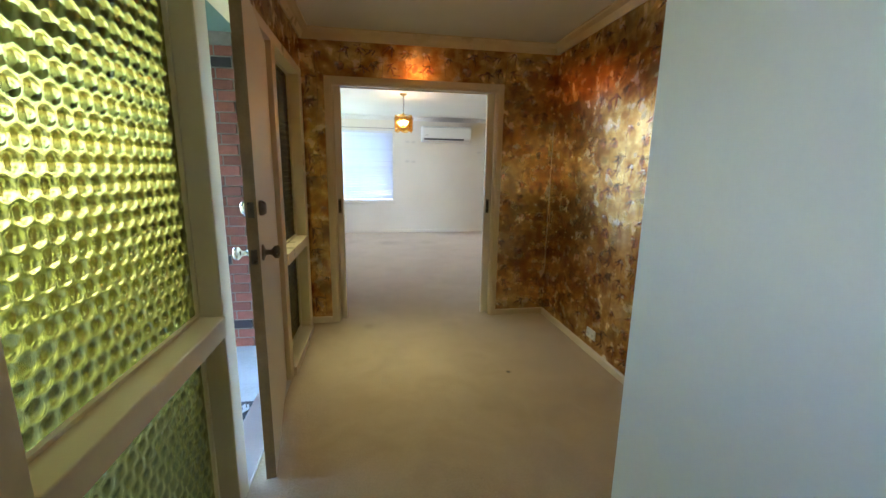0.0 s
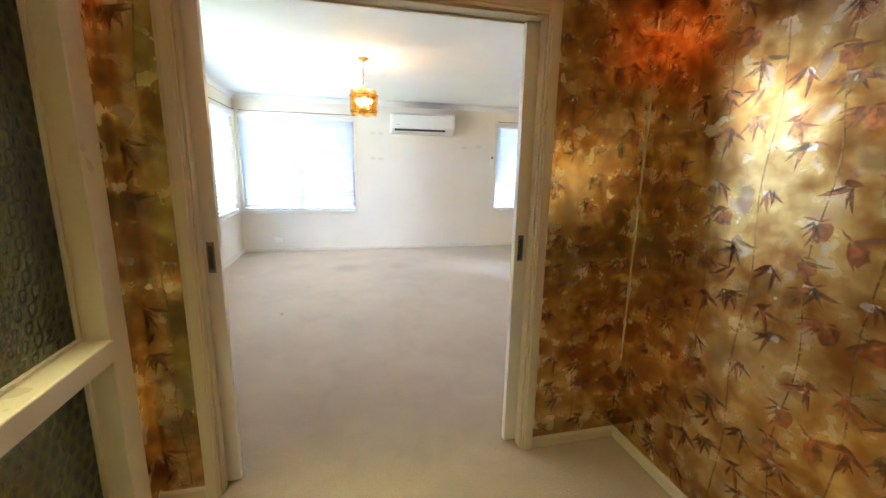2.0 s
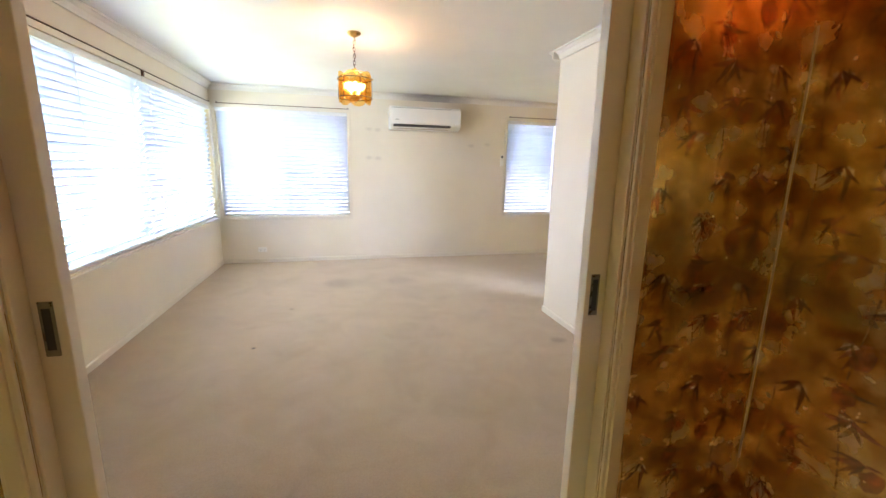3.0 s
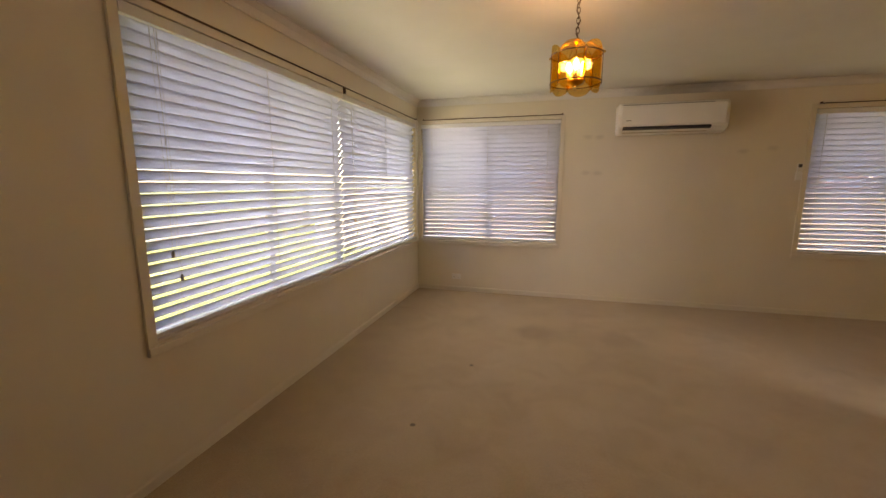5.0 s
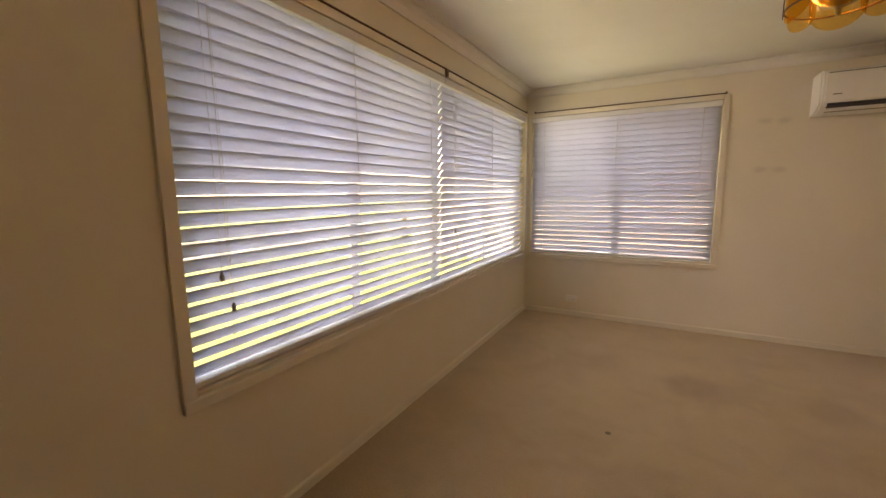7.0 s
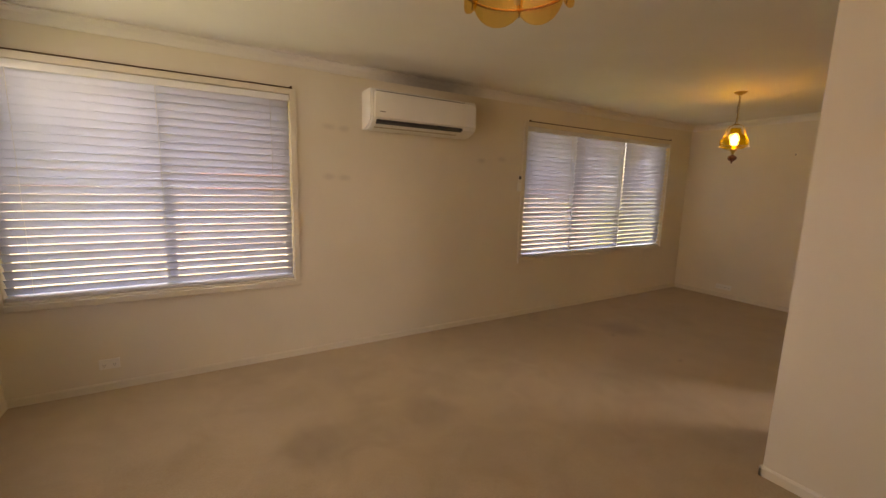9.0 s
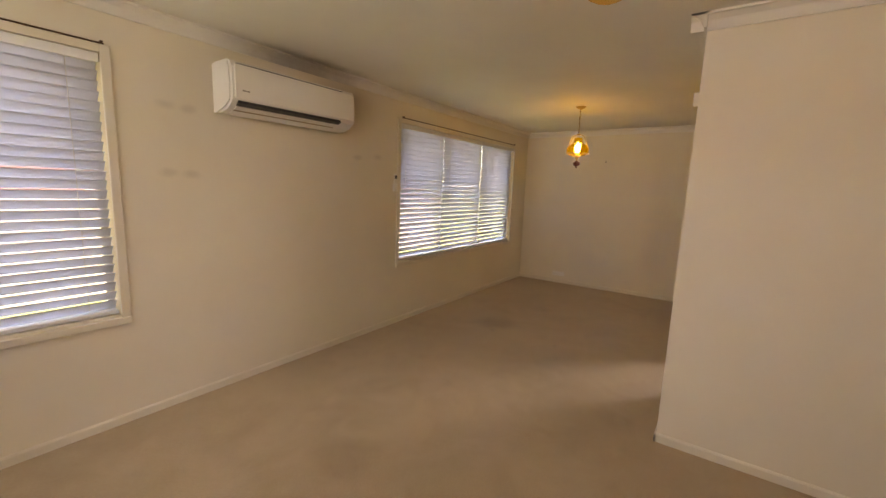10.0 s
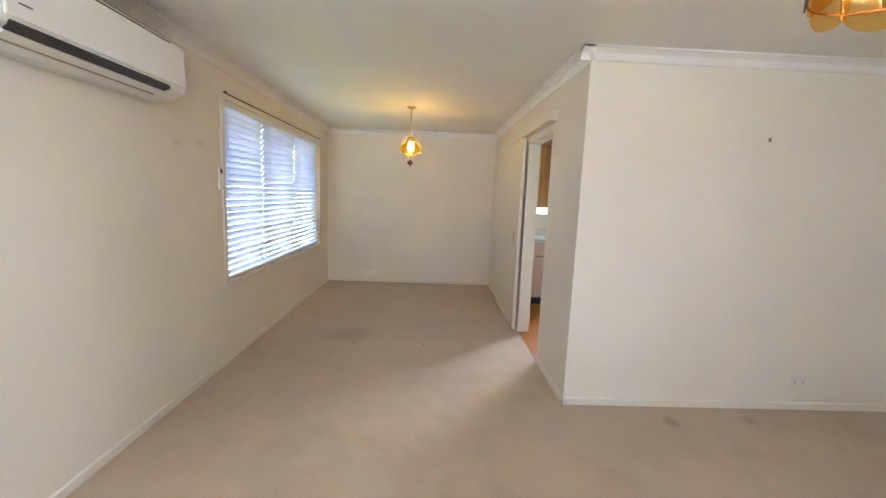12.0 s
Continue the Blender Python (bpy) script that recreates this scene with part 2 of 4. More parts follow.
PAPER, CREAM, CARPET, PINE, LAWN = wallpaper(), wall_paint(), carpet(), pine(), lawn()
INKS = (paper_ink("brown_leaf_ink", (0.36, 0.13, 0.055), 0.6), paper_ink("rust_leaf_ink", (0.58, 0.22, 0.08), 0.65), paper_ink("olive_leaf_ink", (0.38, 0.26, 0.09), 0.65),
        paper_ink("pale_blossom_ink", (0.90, 0.85, 0.76), 0.6), paper_ink("cane_ink", (0.52, 0.31, 0.08), 0.6))
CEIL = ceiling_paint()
TRIM = plain("cream_gloss_trim", (0.65, 0.55, 0.37), 0.32, var=0.05, scale=3, bump=0.15)
TRIM_L = plain("cream_satin_trim", (0.73, 0.68, 0.58), 0.4, var=0.04, scale=3, bump=0.12)
WHITE = plain("white_hall_paint", (0.76, 0.76, 0.75), 0.55, var=0.03, scale=2)
SLAT = slat_plastic()
BLIND_RAIL = plain("white_blind_rail", (0.70, 0.71, 0.72), 0.45, var=0.03)
DOOR = plain("door_enamel", (0.72, 0.66, 0.54), 0.38, var=0.04, scale=2, bump=0)
PLASTIC = plain("white_plastic", (0.80, 0.79, 0.75), 0.35, var=0.02)
IVORY = plain("ivory_plastic", (0.70, 0.66, 0.56), 0.4, var=0.03)
DARK = plain("dark_plastic", (0.03, 0.03, 0.035), 0.4, var=0.1)
BRASS = plain("aged_brass", (0.50, 0.34, 0.13), 0.32, 1.0, var=0.15, scale=30)
BRONZE = plain("dark_bronze", (0.12, 0.07, 0.04), 0.45, 0.8, var=0.2, scale=30)
CHROME = plain("tarnished_chrome", (0.62, 0.60, 0.56), 0.2, 1.0, var=0.1, scale=30)
NICKEL = plain("aged_nickel", (0.22, 0.20, 0.17), 0.3, 1.0, var=0.15, scale=40)
MAHOGANY = plain("red_brown_turned_wood", (0.12, 0.025, 0.018), 0.3, var=0.25, scale=25)
CONCRETE = plain("porch_concrete", (0.42, 0.43, 0.44), 0.85, var=0.15, scale=3, fine=60, bump=0.4)
BRICK = red_brick()
MORTAR = plain("grey_mortar", (0.22, 0.19, 0.17), 0.95, var=0.15, scale=20, bump=0.5)
SOFFIT = plain("green_grey_soffit", (0.16, 0.24, 0.22), 0.6, var=0.08)
MATFIBRE = plain("dark_coir", (0.045, 0.045, 0.05), 0.95, var=0.4, scale=40, bump=0.8)
CORK = plain("cork_tile", (0.38, 0.13, 0.022), 0.4, var=0.3, scale=40, bump=0.2)
LAMINATE = plain("peach_laminate", (0.62, 0.47, 0.36), 0.4, var=0.04)
BENCH = plain("pale_green_bench", (0.60, 0.66, 0.60), 0.3, var=0.05, scale=60)
DULL_BROWN = plain("dull_brown", (0.40, 0.30, 0.18), 0.6, var=0.2, scale=14)
ALU = plain("mill_aluminium", (0.62, 0.62, 0.62), 0.35, 0.9, var=0.05)
LEAF = plain("shrub_leaf", (0.085, 0.15, 0.045), 0.5, var=0.35, scale=8)
BARK = plain("bark", (0.13, 0.10, 0.07), 0.9, var=0.3, scale=20, bump=0.6)
ASPHALT = plain("asphalt", (0.06, 0.06, 0.062), 0.9, var=0.2, scale=20, bump=0.5)
ROOFTILE = plain("brown_roof_tile", (0.16, 0.08, 0.06), 0.8, var=0.2, scale=6)
TIMBER = plain("weathered_paling", (0.30, 0.27, 0.24), 0.85, var=0.25, scale=8, vary=0.3, bump=0.4)
SIDE_GLASS = tinted_glass("amber_bubble_glass", (0.25, 0.215, 0.06), 0.03, 0.75)
AMBER = tinted_glass("amber_lamp_glass", (1.0, 0.80, 0.44), 0.04, 0.12)
YELLOW = tinted_glass("yellow_lamp_glass", (1.0, 0.90, 0.42), 0.04, 0.12)
CLEAR = tinted_glass("clear_glass", (0.97, 0.98, 0.97), 0.0, 0.12)

# ---- mesh helpers ----
def box(bm, x0, x1, y0, y1, z0, z1, bevel=0.0, mat=0):
    vs = [bm.verts.new((x, y, z)) for z in (z0, z1) for x, y in ((x0, y0), (x1, y0), (x1, y1), (x0, y1))]
    fs = [bm.faces.new([vs[i] for i in q]) for q in ((3, 2, 1, 0), (4, 5, 6, 7), (0, 1, 5, 4), (1, 2, 6, 5), (2, 3, 7, 6), (3, 0, 4, 7))]
    for f in fs:
        f.material_index = mat
    if bevel:
        bmesh.ops.bevel(bm, geom=list({e for f in fs for e in f.edges}), offset=bevel, segments=2, affect="EDGES", profile=0.5)
    return bm


def lathe(bm, prof, seg=24, at=(0, 0, 0), m=None):
    """Turn a profile of (radius, height) round z."""
    rings = []
    for r, z in prof:
        ring = []
        for k in range(seg):
            a = 2 * math.pi * k / seg
            v = Vector((r * math.cos(a), r * math.sin(a), z))
            if m:
                v = m @ v
            ring.append(bm.verts.new(v + Vector(at)))
        rings.append(ring)
    for a, b in zip(rings, rings[1:]):
        for k in range(seg):
            f = bm.faces.new((a[k], a[(k + 1) % seg], b[(k + 1) % seg], b[k]))
            f.smooth = True
    for ring, turn in ((rings[0], -1), (rings[-1], 1)):
        if (Vector(ring[0].co) - Vector(ring[seg // 2].co)).length > 1e-5:
            bm.faces.new(ring[::turn])
    return bm


def tube(bm, pts, r, seg=8, closed=False):
    """A round bar along a line of points."""
    pts = [Vector(p) for p in pts]
    n = len(pts)
    rings = []
    for i, p in enumerate(pts):
        a = pts[(i - 1) % n] if closed or i else p
        b = pts[(i + 1) % n] if closed or i < n - 1 else p
        q = (b - a).to_track_quat("Z", "Y")
        rings.append([bm.verts.new(p + q @ Vector((r * math.cos(2 * math.pi * k / seg), r * math.sin(2 * math.pi * k / seg), 0))) for k in range(seg)])
    pairs = list(zip(rings, rings[1:])) + ([(rings[-1], rings[0])] if closed else [])
    for a, b in pairs:
        for k in range(seg):
            bm.faces.new((a[k], a[(k + 1) % seg], b[(k + 1) % seg], b[k])).smooth = True
    if not closed:
        bm.faces.new(rings[0][::-1])
        bm.faces.new(rings[-1])
    return bm


def sweep(bm, p0, p1, inward, prof):
    """A moulding: the profile of (distance from the wall, height) drawn from p0 to p1."""
    p0, p1, inward = Vector(p0), Vector(p1), Vector(inward)
    ends = [[bm.verts.new(p + inward * d + Vector((0, 0, z))) for d, z in prof] for p in (p0, p1)]
    k = len(prof)
    for i in range(k):
        bm.faces.new((ends[0][i], ends[0][(i + 1) % k], ends[1][(i + 1) % k], ends[1][i]))
    bm.faces.new(ends[0][::-1])
    bm.faces.new(ends[1])
    bmesh.ops.recalc_face_normals(bm, faces=bm.faces[:])
    return bm


def mesh_of(bm, name, *mats):
    me = bpy.data.meshes.new(name)
    bm.to_mesh(me)
    bm.free()
    for mt in mats:
        me.materials.append(mt)
    return me


def part(name, bm, material, parent, label="", m=None):
    ob = new(name, mesh_of(bm, name, material) if isinstance(bm, bmesh.types.BMesh) else bm)
    ob.parent = parent
    if m:
        ob.matrix_basis = m
    if label:
        tagged(ob, label)
    return ob


def thing(name, m, label, category, group=""):
    ob = new(name)
    ob.matrix_basis = m
    ob.empty_display_size = 0.1
    return tagged(ob, label, category, group)


def solid(name, bm, mats, label, category="", kind="structure", group=""):
    return tagged(new(name, mesh_of(bm, name, *mats)), label, category, group, kind)


def B():
    return bmesh.new()


def wall(name, axis, near, far, u0, u1, z0, z1, holes, mats, label):
    """A wall along x or y between two planes, with openings (u0, u1, z0, z1) cut right through it.
    The near plane takes the first material, the far plane the second, the reveals the third or first."""
    us = sorted({u0, u1, *[h[i] for h in holes for i in (0, 1)]})
    zs = sorted({z0, z1, *[h[i] for h in holes for i in (2, 3)]})
    us, zs = [u for u in us if u0 <= u <= u1], [z for z in zs if z0 <= z <= z1]
    full = {}
    for i in range(len(us) - 1):
        for j in range(len(zs) - 1):
            u, z = (us[i] + us[i + 1]) / 2, (zs[j] + zs[j + 1]) / 2
            full[i, j] = not any(h[0] < u < h[1] and h[2] < z < h[3] for h in holes)
    bm = B()
    seen = {}

    def vert(i, j, d):
        if (i, j, d) not in seen:
            c = near if d == 0 else far
            seen[i, j, d] = bm.verts.new((us[i], c, zs[j]) if axis == "x" else (c, us[i], zs[j]))
        return seen[i, j, d]

    def face(mat, *ks):
        bm.faces.new([vert(*k) for k in ks]).material_index = mat
    for (i, j), on in full.items():
        if not on:
            continue
        face(0, (i, j, 0), (i + 1, j, 0), (i + 1, j + 1, 0), (i, j + 1, 0))
        face(1, (i, j, 1), (i, j + 1, 1), (i + 1, j + 1, 1), (i + 1, j, 1))
        if not full.get((i - 1, j)):
            face(2, (i, j, 0), (i, j + 1, 0), (i, j + 1, 1), (i, j, 1))
        if not full.get((i + 1, j)):
            face(2, (i + 1, j, 0), (i + 1, j, 1), (i + 1, j + 1, 1), (i + 1, j + 1, 0))
        if not full.get((i, j - 1)):
            face(2, (i, j, 0), (i, j, 1), (i + 1, j, 1), (i + 1, j, 0))
        if not full.get((i, j + 1)):
            face(2, (i, j + 1, 0), (i + 1, j + 1, 0), (i + 1, j + 1, 1), (i, j + 1, 1))
    bmesh.ops.recalc_face_normals(bm, faces=bm.faces[:])
    return solid(name, bm, mats if len(mats) == 3 else (*mats, mats[0]), label)


# ---- plan, in metres ----
H = 2.44                       # ceilings
XL, YF = -1.676, 5.255         # living room: window wall and far wall
XD, XB, YK = 5.822, 1.962, 2.58  # dining end wall, projecting wall, kitchen wall
XE, XR = -0.84, 1.33           # entry: glazed side and papered side
W0 = (1.53, 5.19)              # window openings along their walls
W1 = (-1.62, 0.11)
W2 = (2.575, 5.29)
WZ = (0.67, 2.15)

wall("wall_entry_living", "x", 0.0, 0.12, -1.776, XB, -0.2, H, [(-0.608, 0.79, -0.2, 2.04)], (PAPER, CREAM, TRIM), "papered wall with a wide double sliding-door opening")
wall("wall_entry_papered", "y", XR, XR + 0.1, -2.97, 0.0, 0, H, [(-2.93, -2.12, 0.0, 2.04)], (PAPER, CREAM, TRIM), "entry wall in gold and brown bamboo wallpaper")
# the small second opening is unseen, cut to let light into the hall
wall("wall_entry_front", "y", XE, XE - 0.11, -5.6, 0.0, -0.2, H, [(-2.98, -0.09, 0.0, 2.12), (-4.4, -4.0, 1.3, 1.8)], (PAPER, MORTAR, TRIM), "entry front wall holding door and sidelights")
wall("wall_hall_end", "x", -5.6, -5.7, XE - 0.11, 0.26, 0, H, [], (WHITE, WHITE), "plain white wall closing the hall")
wall("wall_hall_side", "y", 0.16, 0.26, -5.6, -2.97, 0, H, [], (WHITE, WHITE), "plain white painted hall wall")
wall("wall_hall_return", "x", -2.97, -3.07, 0.26, XR + 0.1, 0, H, [], (WHITE, CREAM), "short white wall beside the hall")
wall("wall_living_window", "y", XL, XL - 0.12, 0.12, YF + 0.12, -0.2, H, [(*W0, *WZ)], (CREAM, MORTAR, TRIM), "cream living room wall with a long window")
wall("wall_living_far", "x", YF, YF + 0.12, XL, XD + 0.1, -0.2, H, [(*W1, *WZ), (*W2, *WZ)], (CREAM, MORTAR, TRIM), "cream wall with a corner window and a dining window")
wall("wall_dining_end", "y", XD, XD + 0.1, YK - 0.12, YF, 0, H, [], (CREAM, CREAM), "plain cream wall at the end of the dining area")
wall("wall_living_block", "y", XB, XB + 0.1, 0.12, YK, 0, H, [], (CREAM, CREAM), "plain cream wall projecting into the living room")
wall("wall_kitchen_side", "x", YK, YK - 0.12, XB + 0.1, XD, 0, H, [(2.69, 3.53, 0.0, 2.05)], (CREAM, CREAM, TRIM), "cream wall with the kitchen doorway")
wall("wall_kitchen_far", "y", 5.22, 5.34, -3.0, YK - 0.12, 0, H, [(-0.5, 2.1, 1.2, 1.95)], (CREAM, MORTAR, TRIM), "kitchen wall with a window over the bench")
wall("wall_kitchen_near", "x", -3.07, -3.17, XR + 0.1, 5.34, 0, H, [], (CREAM, CREAM), "plain wall closing the kitchen")

bm = B()
box(bm, XE, XR + 0.1, -5.6, 0.06, -0.12, 0.0)
box(bm, XL, XB, 0.06, YK, -0.12, 0.0)
box(bm, XL, XD, YK, YF, -0.12, 0.0)
solid("floor", bm, (CARPET,), "worn beige cut-pile carpet with faint stains", "carpet")
bm = B()
box(bm, XR + 0.1, 5.22, -3.07, -0.75, -0.12, -0.002)
solid("floor_family", bm, (CARPET,), "light carpet beyond the kitchen doorway", "carpet")
bm = B()
box(bm, XR + 0.1, 5.22, -0.75, 0.0, -0.12, -0.002)
box(bm, XB + 0.1, 5.22, 0.0, YK - 0.12, -0.12, -0.002)
box(bm, 2.69, 3.53, YK - 0.12, YK - 0.004, -0.12, -0.002)
solid("floor_kitchen", bm, (CORK,), "orange-brown cork kitchen floor", "floor")
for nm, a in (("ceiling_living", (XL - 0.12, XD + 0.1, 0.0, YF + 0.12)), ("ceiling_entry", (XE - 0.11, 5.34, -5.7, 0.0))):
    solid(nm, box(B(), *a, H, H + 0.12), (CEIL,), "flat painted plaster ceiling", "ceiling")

# cornices and skirtings
COVE = [(0, 0), (0.0, -0.075), (0.012, -0.075), (0.016, -0.06), (0.03, -0.032), (0.06, -0.014), (0.075, -0.012), (0.075, 0)]
SKIRT = [(0, 0), (0.012, 0), (0.012, 0.045), (0.006, 0.055), (0, 0.055)]
INNER = [((XE, 0, 0), (XR, 0, 0), (0, -1, 0)), ((XR, 0, 0), (XR, -2.97, 0), (-1, 0, 0)), ((XE, -5.6, 0), (XE, 0, 0), (1, 0, 0))]
LIVING = [((XL, 0.12, 0), (XL, YF, 0), (1, 0, 0)), ((XL, YF, 0), (XD, YF, 0), (0, -1, 0)), ((XD, YF, 0), (XD, YK, 0), (-1, 0, 0)),
          ((XD, YK, 0), (XB - 0.075, YK, 0), (0, 1, 0)), ((XB, YK + 0.075, 0), (XB, 0.12, 0), (-1, 0, 0)), ((XB, 0.12, 0), (XL, 0.12, 0), (0, 1, 0))]
for nm, runs, mt in (("cornice_entry", INNER, TRIM), ("cornice_living", LIVING, CEIL)):
    for k, (a, b, i) in enumerate(runs):
        lift = Vector((0, 0, H - 0.001 * (k % 2)))
        solid(nm, sweep(B(), Vector(a) + lift, Vector(b) + lift, i, COVE), (mt,), "coved plaster cornice under the ceiling", "cornice")
for a, b, i in [((XE, 0, 0), (-0.668, 0, 0), (0, -1, 0)), ((0.85, 0, 0), (XR, 0, 0), (0, -1, 0)), ((XR, -0.012, 0), (XR, -2.05, 0), (-1, 0, 0)),
                ((XE, -5.6, 0), (XE, -2.98, 0), (1, 0, 0)), ((0.16, -5.6, 0), (0.16, -2.97, 0), (-1, 0, 0))]:
    solid("baseboard_entry", sweep(B(), a, b, i, SKIRT), (TRIM,), "cream painted skirting board", "skirting")
for a, b, i in [((XL, 0.12, 0), (XL, YF, 0), (1, 0, 0)), ((XL, YF, 0), (XD, YF, 0), (0, -1, 0)), ((XD, YF, 0), (XD, YK, 0), (-1, 0, 0)), ((XD, YK, 0), (3.53, YK, 0), (0, 1, 0)),
                ((2.69, YK, 0), (XB - 0.012, YK, 0), (0, 1, 0)), ((XB, YK + 0.012, 0), (XB, 0.12, 0), (-1, 0, 0)), ((XL, 0.12, 0), (-0.668, 0.12, 0), (0, 1, 0)), ((0.85, 0.12, 0), (XB, 0.12, 0), (0, 1, 0))]:
    solid("baseboard_living", sweep(B(), a, b, i, SKIRT), (TRIM_L,), "low cream painted skirting board", "skirting")
# printed bamboo on the papered walls: one motif, repeated with a half drop from roll to roll
ROLL, DROP = 0.53, 0.62


def bamboo_motif():
    """Shapes of one repeat as (ink, outline) in metres along the wall and up it."""
    r = random.Random(21)
    shapes = []

    def leaf(ink, x, z, ang, l, w, bend):
        d, side = (math.cos(ang), math.sin(ang)), (-math.sin(ang), math.cos(ang))
        mid = [(l * k / 6, bend * (k / 6) ** 2 * l, w * math.sin(math.pi * (k / 6) ** 0.8) * 0.5) for k in range(7)]
        line = [(a, b + h) for a, b, h in mid] + [(a, b - h) for a, b, h in mid[5:0:-1]]
        shapes.append((ink, [(x + d[0] * a + side[0] * b, z + d[1] * a + side[1] * b) for a, b in line]))

    def blob(ink, x, z, a, b, tilt):
        pts = []
        for k in range(12):
            q = 2 * math.pi * k / 12
            m = 1 + r.uniform(-0.22, 0.22)
            px, pz = a * m * math.cos(q), b * m * math.sin(q)
            pts.append((x + px * math.cos(tilt) - pz * math.sin(tilt), z + px * math.sin(tilt) + pz * math.cos(tilt)))
        shapes.append((ink, pts))
    for x0, ph, sway in ((0.06, 0.4, 0.010), (0.25, 2.6, 0.016), (0.41, 4.4, 0.009)):
        f = lambda z: x0 + sway * math.sin(2 * math.pi * z / DROP + ph)
        for k in range(9):
            z0, z1 = DROP * k / 9 + 0.004, DROP * (k + 1) / 9 - 0.003
            w = 0.0028
            shapes.append((4, [(f(z0) - w, z0), (f(z0) + w, z0), (f((z0 + z1) / 2) + w * 0.8, (z0 + z1) / 2), (f(z1) + w * 1.2, z1), (f(z1) - w * 1.2, z1), (f((z0 + z1) / 2) - w * 0.8, (z0 + z1) / 2)]))
    spots = []
    while len(spots) < 19:
        c = (r.uniform(0, ROLL), r.uniform(0, DROP))
        if all(math.hypot(min(abs(c[0] - q[0]), ROLL - abs(c[0] - q[0])), min(abs(c[1] - q[1]), DROP - abs(c[1] - q[1]))) > 0.092 for q in spots):
            spots.append(c)
    for k, (x, z) in enumerate(spots):
        ink = (0, 1, 0, 1, 2, 1)[k % 6]
        if k % 3 == 0:
            blob(3, x + r.uniform(-0.02, 0.02), z - 0.012, r.uniform(0.02, 0.034), r.uniform(0.010, 0.016), r.uniform(-0.5, 0.5))
        if k % 4 == 1:
            blob(1, x + 0.02, z - 0.03, 0.034, 0.026, r.uniform(0, 3))
        if k % 5 == 2:
            blob(0, x, z + 0.008, 0.022, 0.010, r.uniform(-0.4, 0.4))
        n = r.randint(3, 6)
        lean = r.uniform(-1.0, 1.0)
        for i in range(n):
            ang = -math.pi / 2 + lean + (i - (n - 1) / 2) * r.uniform(0.32, 0.5)
            l = r.uniform(0.05, 0.098)
            leaf(ink if r.random() < 0.8 else (ink + 1) % 3, x + r.uniform(-0.01, 0.01), z + r.uniform(-0.006, 0.006), ang, l, l * r.uniform(0.13, 0.19), r.uniform(-0.35, 0.35))
        if k % 2:
            for sgn in (0.2, math.pi - 0.2):
                leaf(ink, x, z + 0.004, sgn + r.uniform(-0.3, 0.4), r.uniform(0.03, 0.05), 0.009, r.uniform(-0.3, 0.3))
    return shapes


MOTIF = bamboo_motif()


def paper_print(owner, place, areas, start):
    """Lay the motif over flat areas (u0, u1, z0, z1) of a wall; place(u, z, lift) gives the spot in the room."""
    bm = B()
    for u0, u1, z0, z1 in areas:
        for i in range(math.floor((u0 - start) / ROLL) - 1, math.ceil((u1 - start) / ROLL) + 1):
            for j in range(math.floor(z0 / DROP) - 2, math.ceil(z1 / DROP) + 1):
                for k, (ink, pts) in enumerate(MOTIF):
                    q = [(start + i * ROLL + u, j * DROP + (DROP / 2 if i % 2 else 0) + z) for u, z in pts]
                    if min(p[0] for p in q) < u0 or max(p[0] for p in q) > u1 or min(p[1] for p in q) < z0 or max(p[1] for p in q) > z1:
                        continue
                    lift = 0.0006 + 0.000004 * k
                    bm.faces.new([bm.verts.new(place(u, z, lift)) for u, z in q]).material_index = ink
    ob = new("bamboo_print", mesh_of(bm, "bamboo_print", *INKS))
    ob.parent = owner
    tagged(ob, "printed bamboo sprigs in brown, rust and cream", kind="stuff")


paper_print(bpy.data.objects["wall_entry_papered"], lambda u, z, d: (XR - d, -u, z), [(0.004, 2.055, 0.06, 2.362)], 0.0)
paper_print(bpy.data.objects["wall_entry_living"], lambda u, z, d: (u, -d, z), [(XE + 0.003, -0.67, 0.06, 2.362), (0.852, XR - 0.003, 0.06, 2.362), (-0.667, 0.849, 2.104, 2.362)], XR)
paper_print(bpy.data.objects["wall_entry_front"], lambda u, z, d: (XE + d, u, z), [(-2.97, -0.004, 2.125, 2.362)], 0.0)
# papering joint cover in the corner
bm = B()
box(bm, XR - 0.005, XR - 0.001, -0.006, -0.001, 0.45, 1.8)
solid("trim_paper_seam", bm, (TRIM,), "lifted pale paper edge in the corner", "seam")

# double sliding doorway: architraves, stops, and the two panels' leading edges
def architrave(bm, u0, u1, top, plane, out, axis="x", w=0.06, d=0.018):
    """Three moulded strips round an opening; each has a stepped face."""
    for a, b, z0, z1 in ((u0 - w, u0, 0, top + w), (u1, u1 + w, 0, top + w), (u0, u1, top, top + w)):
        for k, (inset, dd) in enumerate(((0.0, d * 0.6), (0.012, d))):
            lo, hi = sorted((plane, plane + out * (dd + 0.0005 * k)))
            hz = z1 - inset if z0 == 0 else z1 - inset
            lz = z0 if z0 == 0 else z0 + inset
            if z0 == 0:
                aa, bb = a + inset, b - inset
            else:
                aa, bb = a, b
            if axis == "x":
                box(bm, aa, bb, lo, hi, lz, hz, 0.003)
            else:
                box(bm, lo, hi, aa, bb, lz, hz, 0.003)
    return bm


